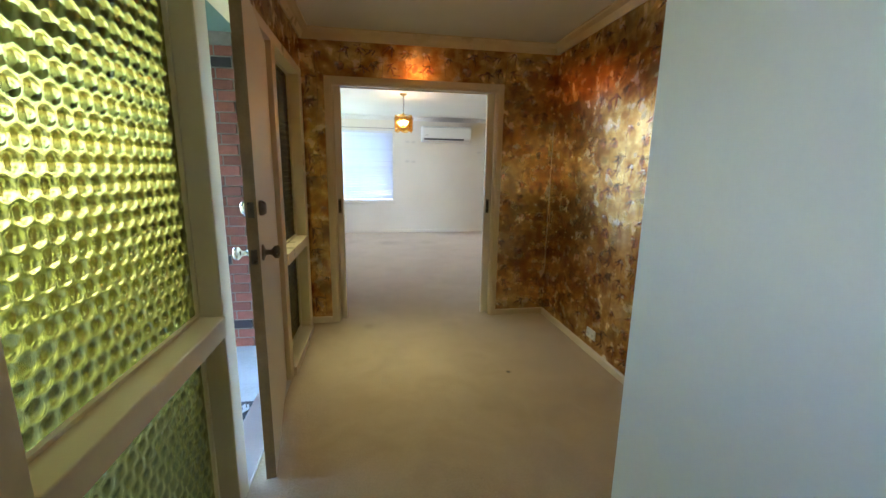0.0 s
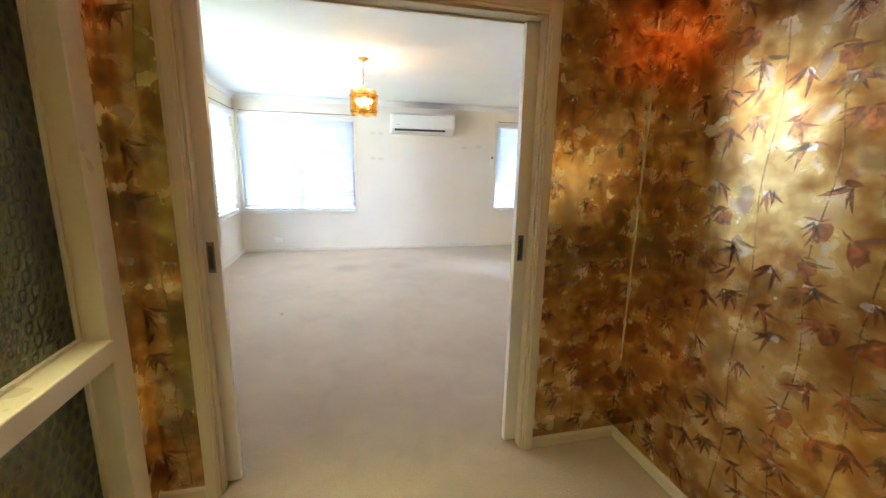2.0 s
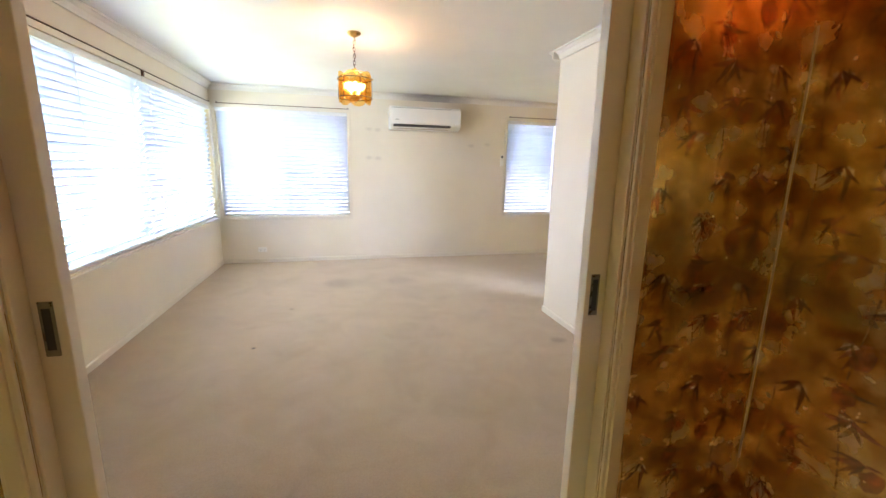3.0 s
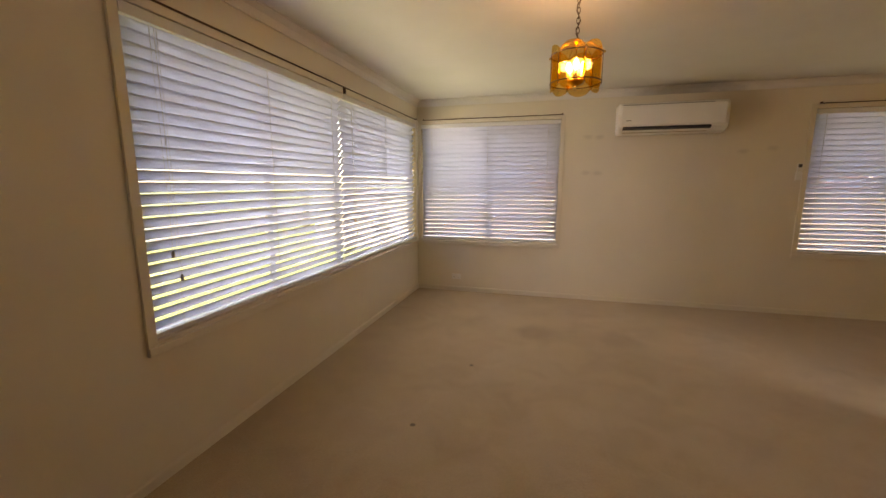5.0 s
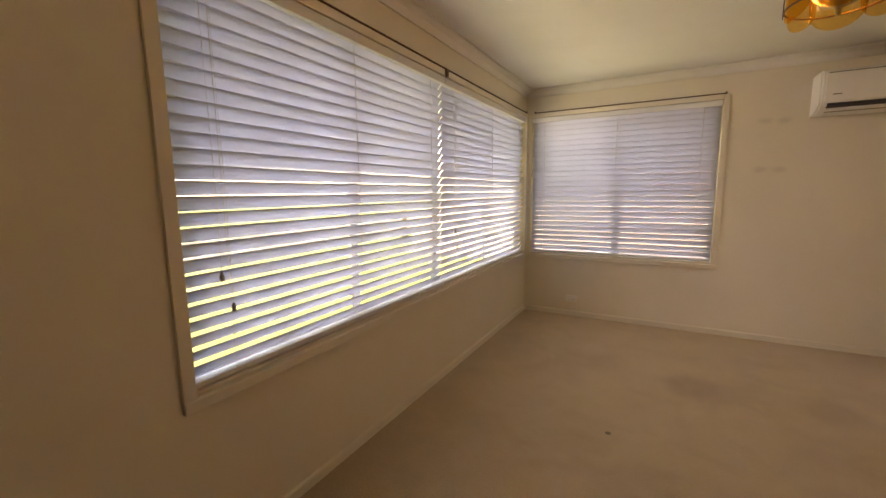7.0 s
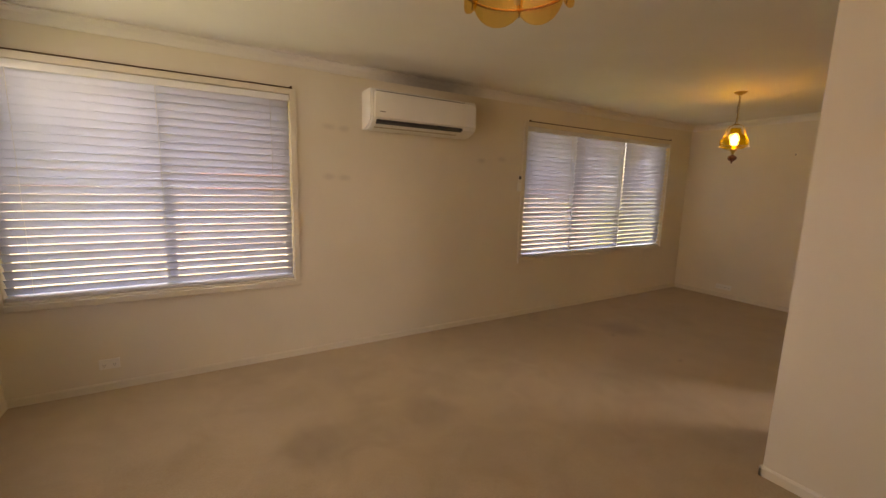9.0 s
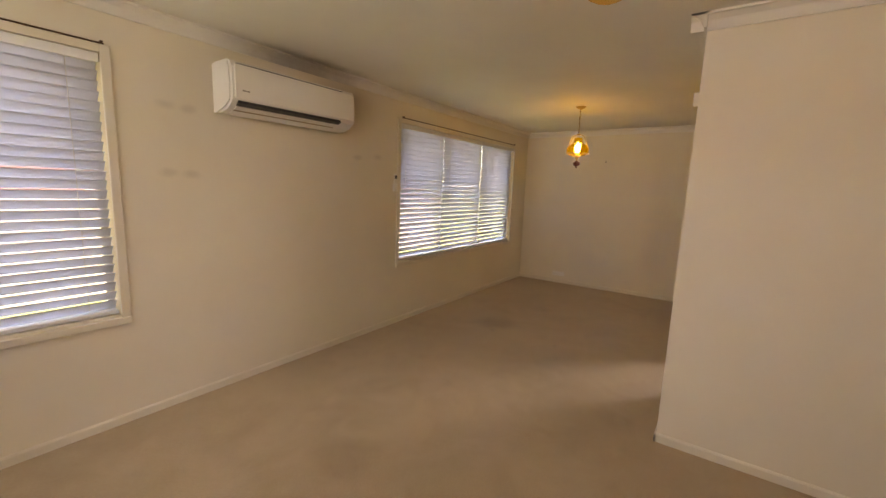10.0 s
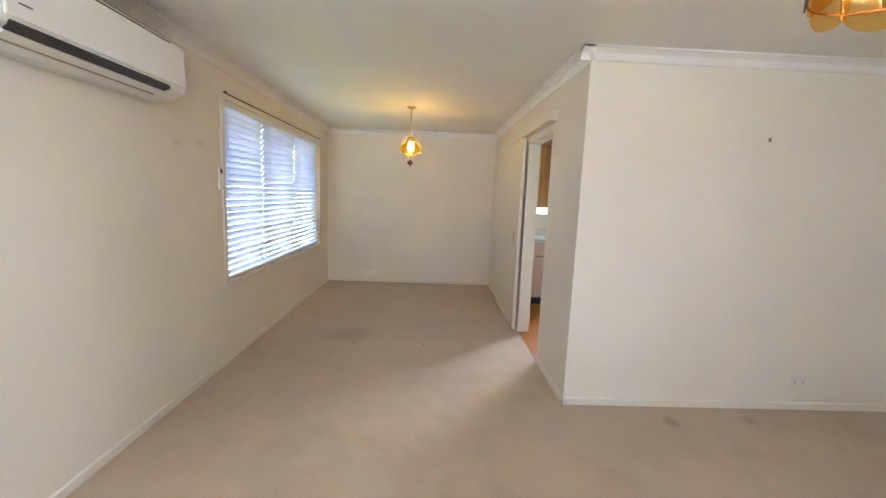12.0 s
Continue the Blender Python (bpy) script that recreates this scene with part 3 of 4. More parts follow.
dw = thing("door_1", pose(0, 0, 0), "wide doorway with cream architraves and pocket sliding doors pushed open", "doorway")
tagged(dw, kind="structure")
part("architrave", architrave(B(), -0.608, 0.79, 2.04, 0.0, -1), TRIM, dw)
part("architrave", architrave(B(), -0.608, 0.79, 2.04, 0.12, 1), TRIM, dw)
for x0, x1, xp in ((-0.6075, -0.545, -0.578), (0.722, 0.7895, 0.751)):
    leaf = part("sliding_door", box(B(), x0, x1, 0.06, 0.098, 0.012, 2.03, 0.003), DOOR, dw, "cream door stile standing out of its pocket")
    part("flush_pull", box(B(), xp - 0.014, xp + 0.014, 0.0572, 0.0598, 0.98, 1.105, 0.001), NICKEL, leaf, "dark metal recessed pull")
    part("pull_cup", box(B(), xp - 0.008, xp + 0.008, 0.0562, 0.0572, 0.995, 1.09), DARK, leaf)
for y0, y1 in ((0.004, 0.054), (0.103, 0.116)):
    part("stop", box(box(box(B(), -0.6075, -0.600, y0, y1, 0, 2.04, 0.002), 0.782, 0.7895, y0, y1, 0, 2.04, 0.002), -0.600, 0.782, y0, y1, 2.032, 2.0395, 0.001), TRIM, dw)

# entry joinery: posts, head, sills and rails round door and sidelights
XG0, XG1 = XE - 0.125, XE + 0.012
fr = tagged(thing("window_entry_front", pose(0, 0, 0), "cream timber frame with amber bubble-glass sidelights", "sidelight"), kind="structure")
for a, b in ((-0.20, -0.09), (-1.03, -0.945), (-2.05, -1.945), (-2.98, -2.89)):
    part("post", box(B(), XG0, XG1, a, b, 0.0, 2.06, 0.004), TRIM, fr)
part("head", box(B(), XG0, XG1, -2.98, -0.09, 2.06, 2.12, 0.004), TRIM, fr)
PANES = []
for a, b in ((-0.945, -0.20), (-2.89, -2.05)):
    part("sill", box(B(), XG0 - 0.02, XG1 + 0.02, a, b, -0.0, 0.055, 0.004), TRIM, fr)
    part("rail", box(B(), XG0 + 0.01, XG1 + 0.01, a, b, 0.755, 0.83, 0.005), TRIM, fr)
    PANES += [(a, b, 0.055, 0.755), (a, b, 0.83, 2.06)]
def bubble_pane(w, h, pitch_u=0.050, pitch_v=0.047, depth=0.0075, per=8):
    """Cast glass whose inner side is a field of round bubbles in staggered rows."""
    nu, nv = int(w / pitch_u * per), int(h / pitch_v * per)
    us, vs = np.linspace(0, w, nu + 1), np.linspace(0, h, nv + 1)
    uu, vv = np.meshgrid(us, vs)
    row = np.floor(vv / pitch_v)
    fu = ((uu / pitch_u + 0.5 * (row % 2)) % 1) - 0.5
    fv = (vv / pitch_v % 1) - 0.5
    hgt = np.clip(1 - 4.2 * fu ** 2 - 4.0 * fv ** 2, 0, 1) ** 0.8 * depth
    front = np.stack([hgt + 0.002, uu, vv], -1).reshape(-1, 3)
    back = np.stack([np.full_like(uu, -0.002), uu, vv], -1).reshape(-1, 3)
    n = len(front)
    faces = []
    for j in range(nv):
        for i in range(nu):
            a = j * (nu + 1) + i
            faces.append((a, a + 1, a + nu + 2, a + nu + 1))
    edge = [(0, nv * (nu + 1), nv * (nu + 1) + nu, nu)]
    faces += [tuple(n + k for k in edge[0])]
    me = bpy.data.meshes.new("pane")
    me.from_pydata(np.vstack([front, back]).tolist(), [], faces)
    me.polygons.foreach_set("use_smooth", [True] * len(me.polygons))
    me.materials.append(SIDE_GLASS)
    return me
for a, b, z0, z1 in PANES:
    part("pane", bubble_pane(b - a, z1 - z0), None, fr, "yellow-green bubble glass", pose(XE - 0.085, a, z0))
    bd = B()
    for z in (z0, z1 - 0.012):
        box(bd, XE - 0.078, XE - 0.062, a, b, z, z + 0.012, 0.002)
    for y in (a, b - 0.012):
        box(bd, XE - 0.078, XE - 0.062, y, y + 0.012, z0 + 0.012, z1 - 0.012, 0.002)
    part("bead", bd, TRIM, fr)
part("threshold", box(B(), XE - 0.16, XE + 0.01, -1.945, -1.03, -0.06, 0.012, 0.004), ALU, fr, "metal door threshold")

# front door, ajar
fd = tagged(thing("door_front", pose(-0.862, -1.012, 0, 0, 0, -81.2), "cream flush front door standing ajar with tarnished knobs", "front door"), kind="structure")
part("leaf", box(B(), 0.0, 0.905, -0.042, 0.0, 0.015, 2.045, 0.002), DOOR, fd)
# thin strip over the lock edge, browner than the leaf
part("lock_edge", box(B(), 0.9055, 0.9075, -0.0415, -0.0005, 0.016, 2.044), DULL_BROWN, fd, "brown lock edge")
KNOB = [(0.0, 0.0), (0.034, 0.0), (0.034, 0.004), (0.022, 0.010), (0.012, 0.013), (0.011, 0.034), (0.018, 0.040), (0.027, 0.048), (0.028, 0.060), (0.022, 0.067), (0.0, 0.069)]
BOLT = [(0.0, 0.0), (0.031, 0.0), (0.031, 0.012), (0.026, 0.022), (0.020, 0.026), (0.0, 0.027)]
for z, prof, nm in ((1.02, KNOB, "door_knob"), (1.205, BOLT, "deadbolt")):
    for sgn, mt in ((1, NICKEL), (-1, CHROME)):
        m = Matrix.Rotation(radians(-90 * sgn), 4, "X")
        part(nm, lathe(B(), prof, 20, (0.82, 0.0 if sgn == 1 else -0.042, z), m), mt, fd, "tarnished round metal fitting")
    part("latch_plate", box(B(), 0.9078, 0.9095, -0.033, -0.009, z - 0.03, z + 0.03), NICKEL, fd)
for z in (0.25, 1.02, 1.8):
    part("hinge", lathe(B(), [(0.007, z), (0.007, z + 0.09)], 10, (-0.004, 0.006, 0)), BRASS, fd)

# kitchen-side doorway off the entry
kd = tagged(thing("door_3", pose(0, 0, 0), "cream doorway to the kitchen with moulded architrave", "doorway"), kind="structure")
part("architrave", architrave(B(), -2.93 + 0.0, -2.12, 2.04, XR, -1, "y"), TRIM, kd)
part("lining", box(box(B(), XR + 0.001, XR + 0.099, -2.135, -2.1195, 0, 2.04, 0.002), XR + 0.001, XR + 0.099, -2.9305, -2.915, 0, 2.04, 0.002), TRIM, kd)

# ---- windows and blinds ----
def window(name, m, w, label, mullions, left=True, right=True, sides=0.045):
    """A timber-lined window: room-side architrave and sill, aluminium sashes, glass. Local x runs along the wall, y outwards."""
    z0, z1 = WZ
    ob = tagged(thing(name, m, label, "window"), kind="structure")
    bm = B()
    l, r = (-sides if left else 0), (w + sides if right else w)
    if left:
        box(bm, -sides, 0, -0.016, 0.0, z0 - sides, z1 + sides, 0.003)
    if right:
        box(bm, w, w + sides, -0.016, 0.0, z0 - sides, z1 + sides, 0.003)
    box(bm, 0, w, -0.016, 0.0, z1, z1 + sides, 0.003)
    part("architrave", bm, TRIM_L, ob)
    part("sill", box(B(), l, r, -0.022, 0.0, z0 - sides, z0 - 0.002, 0.004), TRIM_L, ob)
    part("sill_board", box(B(), 0.001, w - 0.001, 0.001, 0.078, z0 + 0.0005, z0 + 0.015, 0.003), TRIM_L, ob)
    cuts = [0, *mullions, w]
    for k, (a, b) in enumerate(zip(cuts, cuts[1:])):
        sash = B()
        y = 0.082 + 0.012 * (k % 2)
        for q in ((a, a + 0.035, z0, z1), (b - 0.035, b, z0, z1), (a + 0.035, b - 0.035, z0, z0 + 0.04), (a + 0.035, b - 0.035, z1 - 0.035, z1)):
            box(sash, q[0], q[1], y, y + 0.022, q[2], q[3], 0.002)
        s = part("sash", sash, ALU, ob, "aluminium sash")
        g = part("pane", box(B(), a + 0.03, b - 0.03, y + 0.009, y + 0.013, z0 + 0.035, z1 - 0.03), CLEAR, s, "clear glass")
        g.visible_shadow = False
    return ob


SLAT_W, PITCH = 0.063, 0.0535
def slat_mesh(w):
    """One slightly crowned slat, its room-side edge raised."""
    bm = B()
    rows = []
    for e in (0.004, w - 0.004):
        ring = []
        for side in (1, -1):
            for k in range(6):
                s = (k / 5 - 0.5) * side
                ring.append(bm.verts.new((e, s * SLAT_W, 0.004 * (1 - 4 * s * s) + side * 0.0014)))
        rows.append(ring)
    n = len(rows[0])
    for i in range(n):
        bm.faces.new((rows[0][i], rows[0][(i + 1) % n], rows[1][(i + 1) % n], rows[1][i])).smooth = True
    bm.faces.new(rows[0][::-1])
    bm.faces.new(rows[1])
    bmesh.ops.recalc_face_normals(bm, faces=bm.faces[:])
    return mesh_of(bm, "slat", SLAT)


def blind(m, w, label, cords, tassels=(0.42, 0.30), tilt=51, seed=0):
    """A venetian blind: head rail with valance, slats, ladder cords, bottom rail and pull cords."""
    rnd = random.Random(seed)
    z0, z1 = WZ
    ob = thing("venetian_blind", m, label, "blind", "white slatted blinds on the windows")
    yc = 0.034
    part("valance", box(B(), 0.002, w - 0.002, -0.012, 0.0, z1 - 0.052, z1 - 0.004, 0.003), BLIND_RAIL, ob)
    part("head_rail", box(B(), 0.004, w - 0.004, 0.004, 0.058, z1 - 0.05, z1 - 0.004, 0.002), BLIND_RAIL, ob)
    top, bottom = z1 - 0.066, z0 + 0.05
    me = slat_mesh(w)
    n = int((top - bottom) / PITCH)
    for k in range(n + 1):
        z = top - k * PITCH
        part("slat", me, None, ob, "", pose(rnd.uniform(-0.0015, 0.0015), yc, z, -tilt + rnd.uniform(-1.2, 1.2), rnd.uniform(-0.06, 0.06), 0))
    zb = top - (n + 1) * PITCH + 0.012
    part("bottom_rail", box(B(), 0.004, w - 0.004, yc - 0.028, yc + 0.026, zb - 0.012, zb + 0.008, 0.004), BLIND_RAIL, ob)
    for c in cords:
        lad = B()
        for y in (yc - 0.026, yc + 0.026):
            tube(lad, [(c * w, y, z1 - 0.05), (c * w, y, zb)], 0.0011, 5)
        part("ladder_cord", lad, IVORY, ob)
    for i, t in enumerate(tassels):
        x = 0.12 + 0.035 * i
        pc = part("pull_cord", tube(B(), [(x, -0.016, z1 - 0.06), (x + 0.003, -0.018, z1 - 0.8), (x, -0.016, z0 + t)], 0.0011, 5), IVORY, ob)
        part("tassel", lathe(B(), [(0.0, 0.0), (0.007, 0.002), (0.008, 0.02), (0.004, 0.034), (0.0, 0.036)], 10, (x, -0.016, z0 + t - 0.034)), TIMBER, pc, "small brown cord knob")
    return ob


M0 = pose(XL, W0[0], 0, 0, 0, 90)
w0 = W0[1] - W0[0]
window("window_1", M0, w0, "long living room window in a cream timber surround", (0.95, 1.82, 2.74), right=False)
window("window_2", pose(W1[0], YF, 0), W1[1] - W1[0], "corner window in a cream timber surround", (0.88,), left=False)
window("window_3", pose(W2[0], YF, 0), W2[1] - W2[0], "dining window in a cream timber surround", (0.9, 1.8))
solid("trim_corner_post", box(B(), XL - 0.1, XL + 0.02, YF - 0.064, YF - 0.0025, WZ[0] - 0.045, WZ[1] + 0.045, 0.003), (TRIM_L,), "cream post where the two windows meet", "post")
blind(M0 @ pose(0.004, 0, 0), 1.815, "wide white slatted blind tilted nearly shut", (0.09, 0.5, 0.91), seed=1)
blind(M0 @ pose(1.823, 0, 0), w0 - 1.828, "white slatted blind tilted nearly shut beside the corner", (0.09, 0.5, 0.91), seed=2)
blind(pose(W1[0] + 0.004, YF, 0), W1[1] - W1[0] - 0.008, "white slatted blind in the corner window", (0.08, 0.5, 0.92), (), 55, seed=3)
blind(pose(W2[0] + 0.004, YF, 0), 0.83, "narrow white slatted blind at the dining window", (0.12, 0.88), (), 54, seed=4)
blind(pose(W2[0] + 0.838, YF, 0), 0.93, "narrow white slatted blind at the dining window", (0.12, 0.88), (), 54, seed=5)
blind(pose(W2[0] + 1.772, YF, 0), W2[1] - W2[0] - 1.776, "narrow white slatted blind at the dining window", (0.12, 0.88), (), 54, seed=6)


def head_strip(m, w):
    """A slim dark strip with end stops along the top of a window surround."""
    ob = thing("head_strip", m, "slim brown strip above the window", "curtain rail", "curtain tracks over the windows")
    z = WZ[1] + 0.0455
    part("rail", box(B(), 0.0, w, -0.024, -0.004, z, z + 0.007, 0.002), BRONZE, ob)
    for x in (0.004, w - 0.016):
        part("end_stop", box(B(), x, x + 0.012, -0.028, -0.001, z + 0.0075, z + 0.017, 0.002), BRONZE, ob)


head_strip(M0 @ pose(-0.04, 0, 0), w0 + 0.03)
head_strip(pose(W1[0] + 0.03, YF, 0), W1[1] - W1[0] - 0.01)
head_strip(pose(W2[0] + 0.02, YF, 0), W2[1] - W2[0] - 0.03)

# ---- living and dining things ----
def split_unit():
    ob = thing("air_conditioner", pose(0.70, YF, 1.938), "white wall-mounted split air conditioner with a dark outlet slot", "air conditioner")
    w = 1.05
    prof = [(0, 0), (-0.085, 0.0), (-0.15, 0.018), (-0.207, 0.054), (-0.219, 0.08), (-0.222, 0.15), (-0.215, 0.275), (-0.195, 0.312), (-0.16, 0.322), (0, 0.322)]
    bm = B()
    ends = [[bm.verts.new((x, y, z)) for y, z in prof] for x in (0.0, w)]
    n = len(prof)
    for i in range(n):
        bm.faces.new((ends[0][i], ends[0][(i + 1) % n], ends[1][(i + 1) % n], ends[1][i]))
    bm.faces.new(ends[0][::-1])
    bm.faces.new(ends[1])
    bmesh.ops.recalc_face_normals(bm, faces=bm.faces[:])
    bmesh.ops.bevel(bm, geom=[e for e in bm.edges if abs(e.verts[0].co.x - e.verts[1].co.x) < 1e-6 and e.verts[0].co.y + e.verts[1].co.y < -0.1], offset=0.014, segments=3, affect="EDGES")
    part("body", bm, PLASTIC, ob)
    part("front_panel", box(B(), 0.03, w - 0.03, -0.229, -0.214, 0.08, 0.29, 0.005), PLASTIC, ob, "smooth white front panel")

    def strip(x0, x1, s0, s1, lift):
        """A flat strip on the sloping underside, from share s0 to s1 of the slope."""
        p = lambda s: Vector((0, -0.085 - 0.122 * s, 0.054 * s))
        out = Vector((0, -0.405, -0.914)) * lift
        bm = B()
        ring = [bm.verts.new(q + Vector((x, 0, 0)) + o) for o in (out * -1.0, out) for x in (x0, x1) for q in (p(s0), p(s1))]
        bmesh.ops.convex_hull(bm, input=ring)
        return bm
    part("outlet_slot", strip(0.05, w - 0.16, 0.84, 1.12, 0.010), DARK, ob, "dark air outlet")
    part("louvre", strip(0.055, w - 0.165, 0.52, 0.82, 0.013), PLASTIC, ob)
    part("seam", strip(0.055, w - 0.18, 0.40, 0.46, 0.0115), DULL_BROWN, ob, "thin dark gap between louvres")
    part("louvre", strip(0.055, w - 0.165, 0.06, 0.38, 0.012), PLASTIC, ob)
    part("panel_seam", box(B(), 0.04, w - 0.15, -0.2296, -0.214, 0.2905, 0.2935), DARK, ob)
    part("badge", box(B(), 0.075, 0.125, -0.2305, -0.229, 0.128, 0.135), NICKEL, ob)
    return ob


split_unit()


def outlet(m, label, gangs=2, mt=PLASTIC):
    """A switched wall outlet plate with its sockets."""
    ob = thing("power_outlet", m, label, "power outlet")
    hw = 0.058 if gangs == 2 else 0.1
    part("plate", box(B(), -hw, hw, -0.010, 0.0, -0.036, 0.036, 0.003), mt, ob)
    for k in range(gangs):
        x = (k - (gangs - 1) / 2) * (0.056 if gangs == 2 else 0.047)
        pins = B()
        for dx, dz in ((-0.006, -0.004), (0.006, -0.004), (0.0, -0.016)):
            box(pins, x + dx - 0.0012, x + dx + 0.0012, -0.0112, -0.0100, dz - 0.004, dz + 0.004)
        part("socket", pins, DARK, ob)
        part("switch", box(B(), x - 0.005, x + 0.005, -0.013, -0.009, 0.010, 0.024, 0.001), mt, ob)
    return ob


outlet(pose(-1.143, YF, 0.19), "white double power outlet above the skirting")
outlet(pose(XD, 4.56, 0.152, 0, 0, -90), "white wide four-gang power outlet on the dining wall", 4)
outlet(pose(XB, 0.86, 0.22, 0, 0, -90), "ivory double power outlet on the projecting wall", 2, IVORY)
outlet(pose(XR, -0.918, 0.165, 0, 0, -90), "white double power outlet on the papered wall")
hk = thing("picture_hook", pose(XB, 1.33, 1.917, 0, 0, -90), "small dark nail hook fixed to bare plaster", "hook")
part("nail", box(B(), -0.004, 0.004, -0.016, 0.0, -0.014, 0.012, 0.001), NICKEL, hk)
hk = thing("picture_hook", pose(XD, 3.967, 1.973, 0, 0, -90), "small dark nail hook fixed to bare plaster", "hook")
part("nail", box(B(), -0.005, 0.005, -0.016, 0.0, -0.014, 0.012, 0.001), NICKEL, hk)
rc = thing("remote_control", pose(2.50, YF, 1.50), "white remote control in a wall cradle", "remote control")
part("cradle", box(B(), -0.027, 0.027, -0.020, 0.0, -0.06, 0.02, 0.003), PLASTIC, rc)
body = part("handset", box(B(), -0.023, 0.023, -0.017, -0.003, 0.0205, 0.115, 0.004), PLASTIC, rc)
part("display", box(B(), -0.017, 0.017, -0.0185, -0.017, 0.07, 0.105), DARK, body, "dark display")
for z in (0.035, 0.05):
    part("button", box(B(), -0.014, 0.014, -0.0185, -0.017, z, z + 0.008, 0.0005), IVORY, body)
br = thing("cord_bracket", pose(XL, 3.352, 2.165, 0, 0, 90), "small dark blind bracket above the window", "bracket")
part("plate", box(B(), -0.012, 0.012, -0.034, -0.0165, -0.02, 0.03, 0.002), BRONZE, br)


def chain(top, bottom, mt, parent, link=0.034):
    n = max(2, round((top - bottom) / (link * 0.72)))
    for k in range(n):
        z = bottom + (k + 0.5) * (top - bottom) / n
        pts = []
        for i in range(12):
            a = 2 * math.pi * i / 12
            u, v = 0.0085 * math.cos(a), link * 0.5 * math.sin(a)
            pts.append((u, 0, z + v) if k % 2 else (0, u, z + v))
        part("chain_link", tube(B(), pts, 0.0019, 6, True), mt, parent)


BULB = glowing("warm_bulb", (1.0, 0.74, 0.42), 5.0)


def bulb(parent, at, r=0.022, h=0.07):
    return part("bulb", lathe(B(), [(0.0, 0), (r * 0.5, 0.004), (r * 0.9, h * 0.3), (r, h * 0.5), (r * 0.6, h * 0.82), (0.0, h)], 14, at), BULB, parent, "glowing warm bulb")


def glass_lantern():
    """Pendant of six rounded amber panes held by two rings."""
    ob = thing("pendant_lamp", pose(0.155, 2.61, H), "amber glass pane pendant lamp on a brass chain, lit", "pendant lamp")
    part("ceiling_rose", lathe(B(), [(0.0, 0.0), (0.055, 0.0), (0.052, -0.012), (0.03, -0.026), (0.012, -0.034), (0.0, -0.036)][::-1], 24), BRASS, ob)
    chain(-0.036, -0.262, BRONZE, ob)
    tube_pts = [(0.012 * math.sin(k * 1.3), 0.01 * math.cos(k * 1.1), -0.03 - 0.235 * k / 10) for k in range(11)]
    part("flex", tube(B(), tube_pts, 0.0025, 6), BRONZE, ob)
    R, n = 0.122, 6
    for k in range(n):
        bm = B()
        half = math.pi / n * 1.12
        rows = []
        for j in range(19):
            v = 0.5 - 0.5 * math.cos(math.pi * j / 18)
            z = -0.54 + 0.24 * v
            e = min(v, 1 - v) * 0.24
            rad = 0.06
            f = math.sqrt(max(0.0, 1 - (1 - min(1, e / rad)) ** 2)) if e < rad else 1.0
            rows.append((z, half * max(f, 0.04)))
        off = 0.006 if k % 2 else 0.0
        grid = [[[bm.verts.new(((R + off + d) * math.cos(a0 + hw * s), (R + off + d) * math.sin(a0 + hw * s), z)) for s in np.linspace(-1, 1, 9)] for z, hw in rows] for d in (0, 0.0035) for a0 in [2 * math.pi * k / n + 0.3]]
        for g, turn in ((grid[0], -1), (grid[1], 1)):
            for r0, r1 in zip(g, g[1:]):
                for i in range(8):
                    bm.faces.new((r0[i], r0[i + 1], r1[i + 1], r1[i])[::turn]).smooth = True
        rim = lambda g: g[0] + [r[-1] for r in g[1:-1]] + g[-1][::-1] + [r[0] for r in g[1:-1]][::-1]
        a, b = rim(grid[0]), rim(grid[1])
        for i in range(len(a)):
            bm.faces.new((a[i], a[(i + 1) % len(a)], b[(i + 1) % len(b)], b[i]))
        bmesh.ops.recalc_face_normals(bm, faces=bm.faces[:])
        part("glass_pane", bm, AMBER, ob, "rounded amber glass")
    for z in (-0.348, -0.492):
        part("ring", tube(B(), [((R + 0.012) * math.cos(a), (R + 0.012) * math.sin(a), z) for a in np.linspace(0, 2 * math.pi, 48, endpoint=False)], 0.0031, 8, True), BRONZE, ob, "dark twisted metal ring")
    for k in range(n):
        a = 2 * math.pi * (k + 0.5) / n + 0.3
        x, y = (R + 0.014) * math.cos(a), (R + 0.014) * math.sin(a)
        part("upright", tube(B(), [(x, y, -0.335), (x, y, -0.51)], 0.0019, 6), BRONZE, ob)
        part("clip", lathe(B(), [(0.0, -0.008), (0.006, -0.004), (0.006, 0.004), (0.0, 0.008)], 8, (x * 1.05, y * 1.05, -0.348)), BRASS, ob)
        part("arm", tube(B(), [(0, 0, -0.285), (x * 0.5, y * 0.5, -0.29), (x, y, -0.34)], 0.0024, 6), BRASS, ob)
    part("top_cap", lathe(B(), [(0.0, -0.262), (0.014, -0.266), (0.022, -0.283), (0.006, -0.292), (0.0, -0.292)], 16), BRASS, ob)
    part("stem", tube(B(), [(0, 0, -0.29), (0, 0, -0.5)], 0.004, 8), BRASS, ob)
    part("bottom_cup", lathe(B(), [(0.0, -0.535), (0.007, -0.53), (0.009, -0.512), (0.045, -0.497), (0.05, -0.482), (0.03, -0.472), (0.0, -0.47)], 20), BRASS, ob)
    for k in range(3):
        a = 2.1 * k + 0.5
        x, y = 0.042 * math.cos(a), 0.042 * math.sin(a)
        part("candle_sleeve", lathe(B(), [(0.011, -0.478), (0.011, -0.435)], 12, (x, y, 0)), IVORY, ob)
        bulb(ob, (x, y, -0.434), 0.016, 0.062)
    return ob


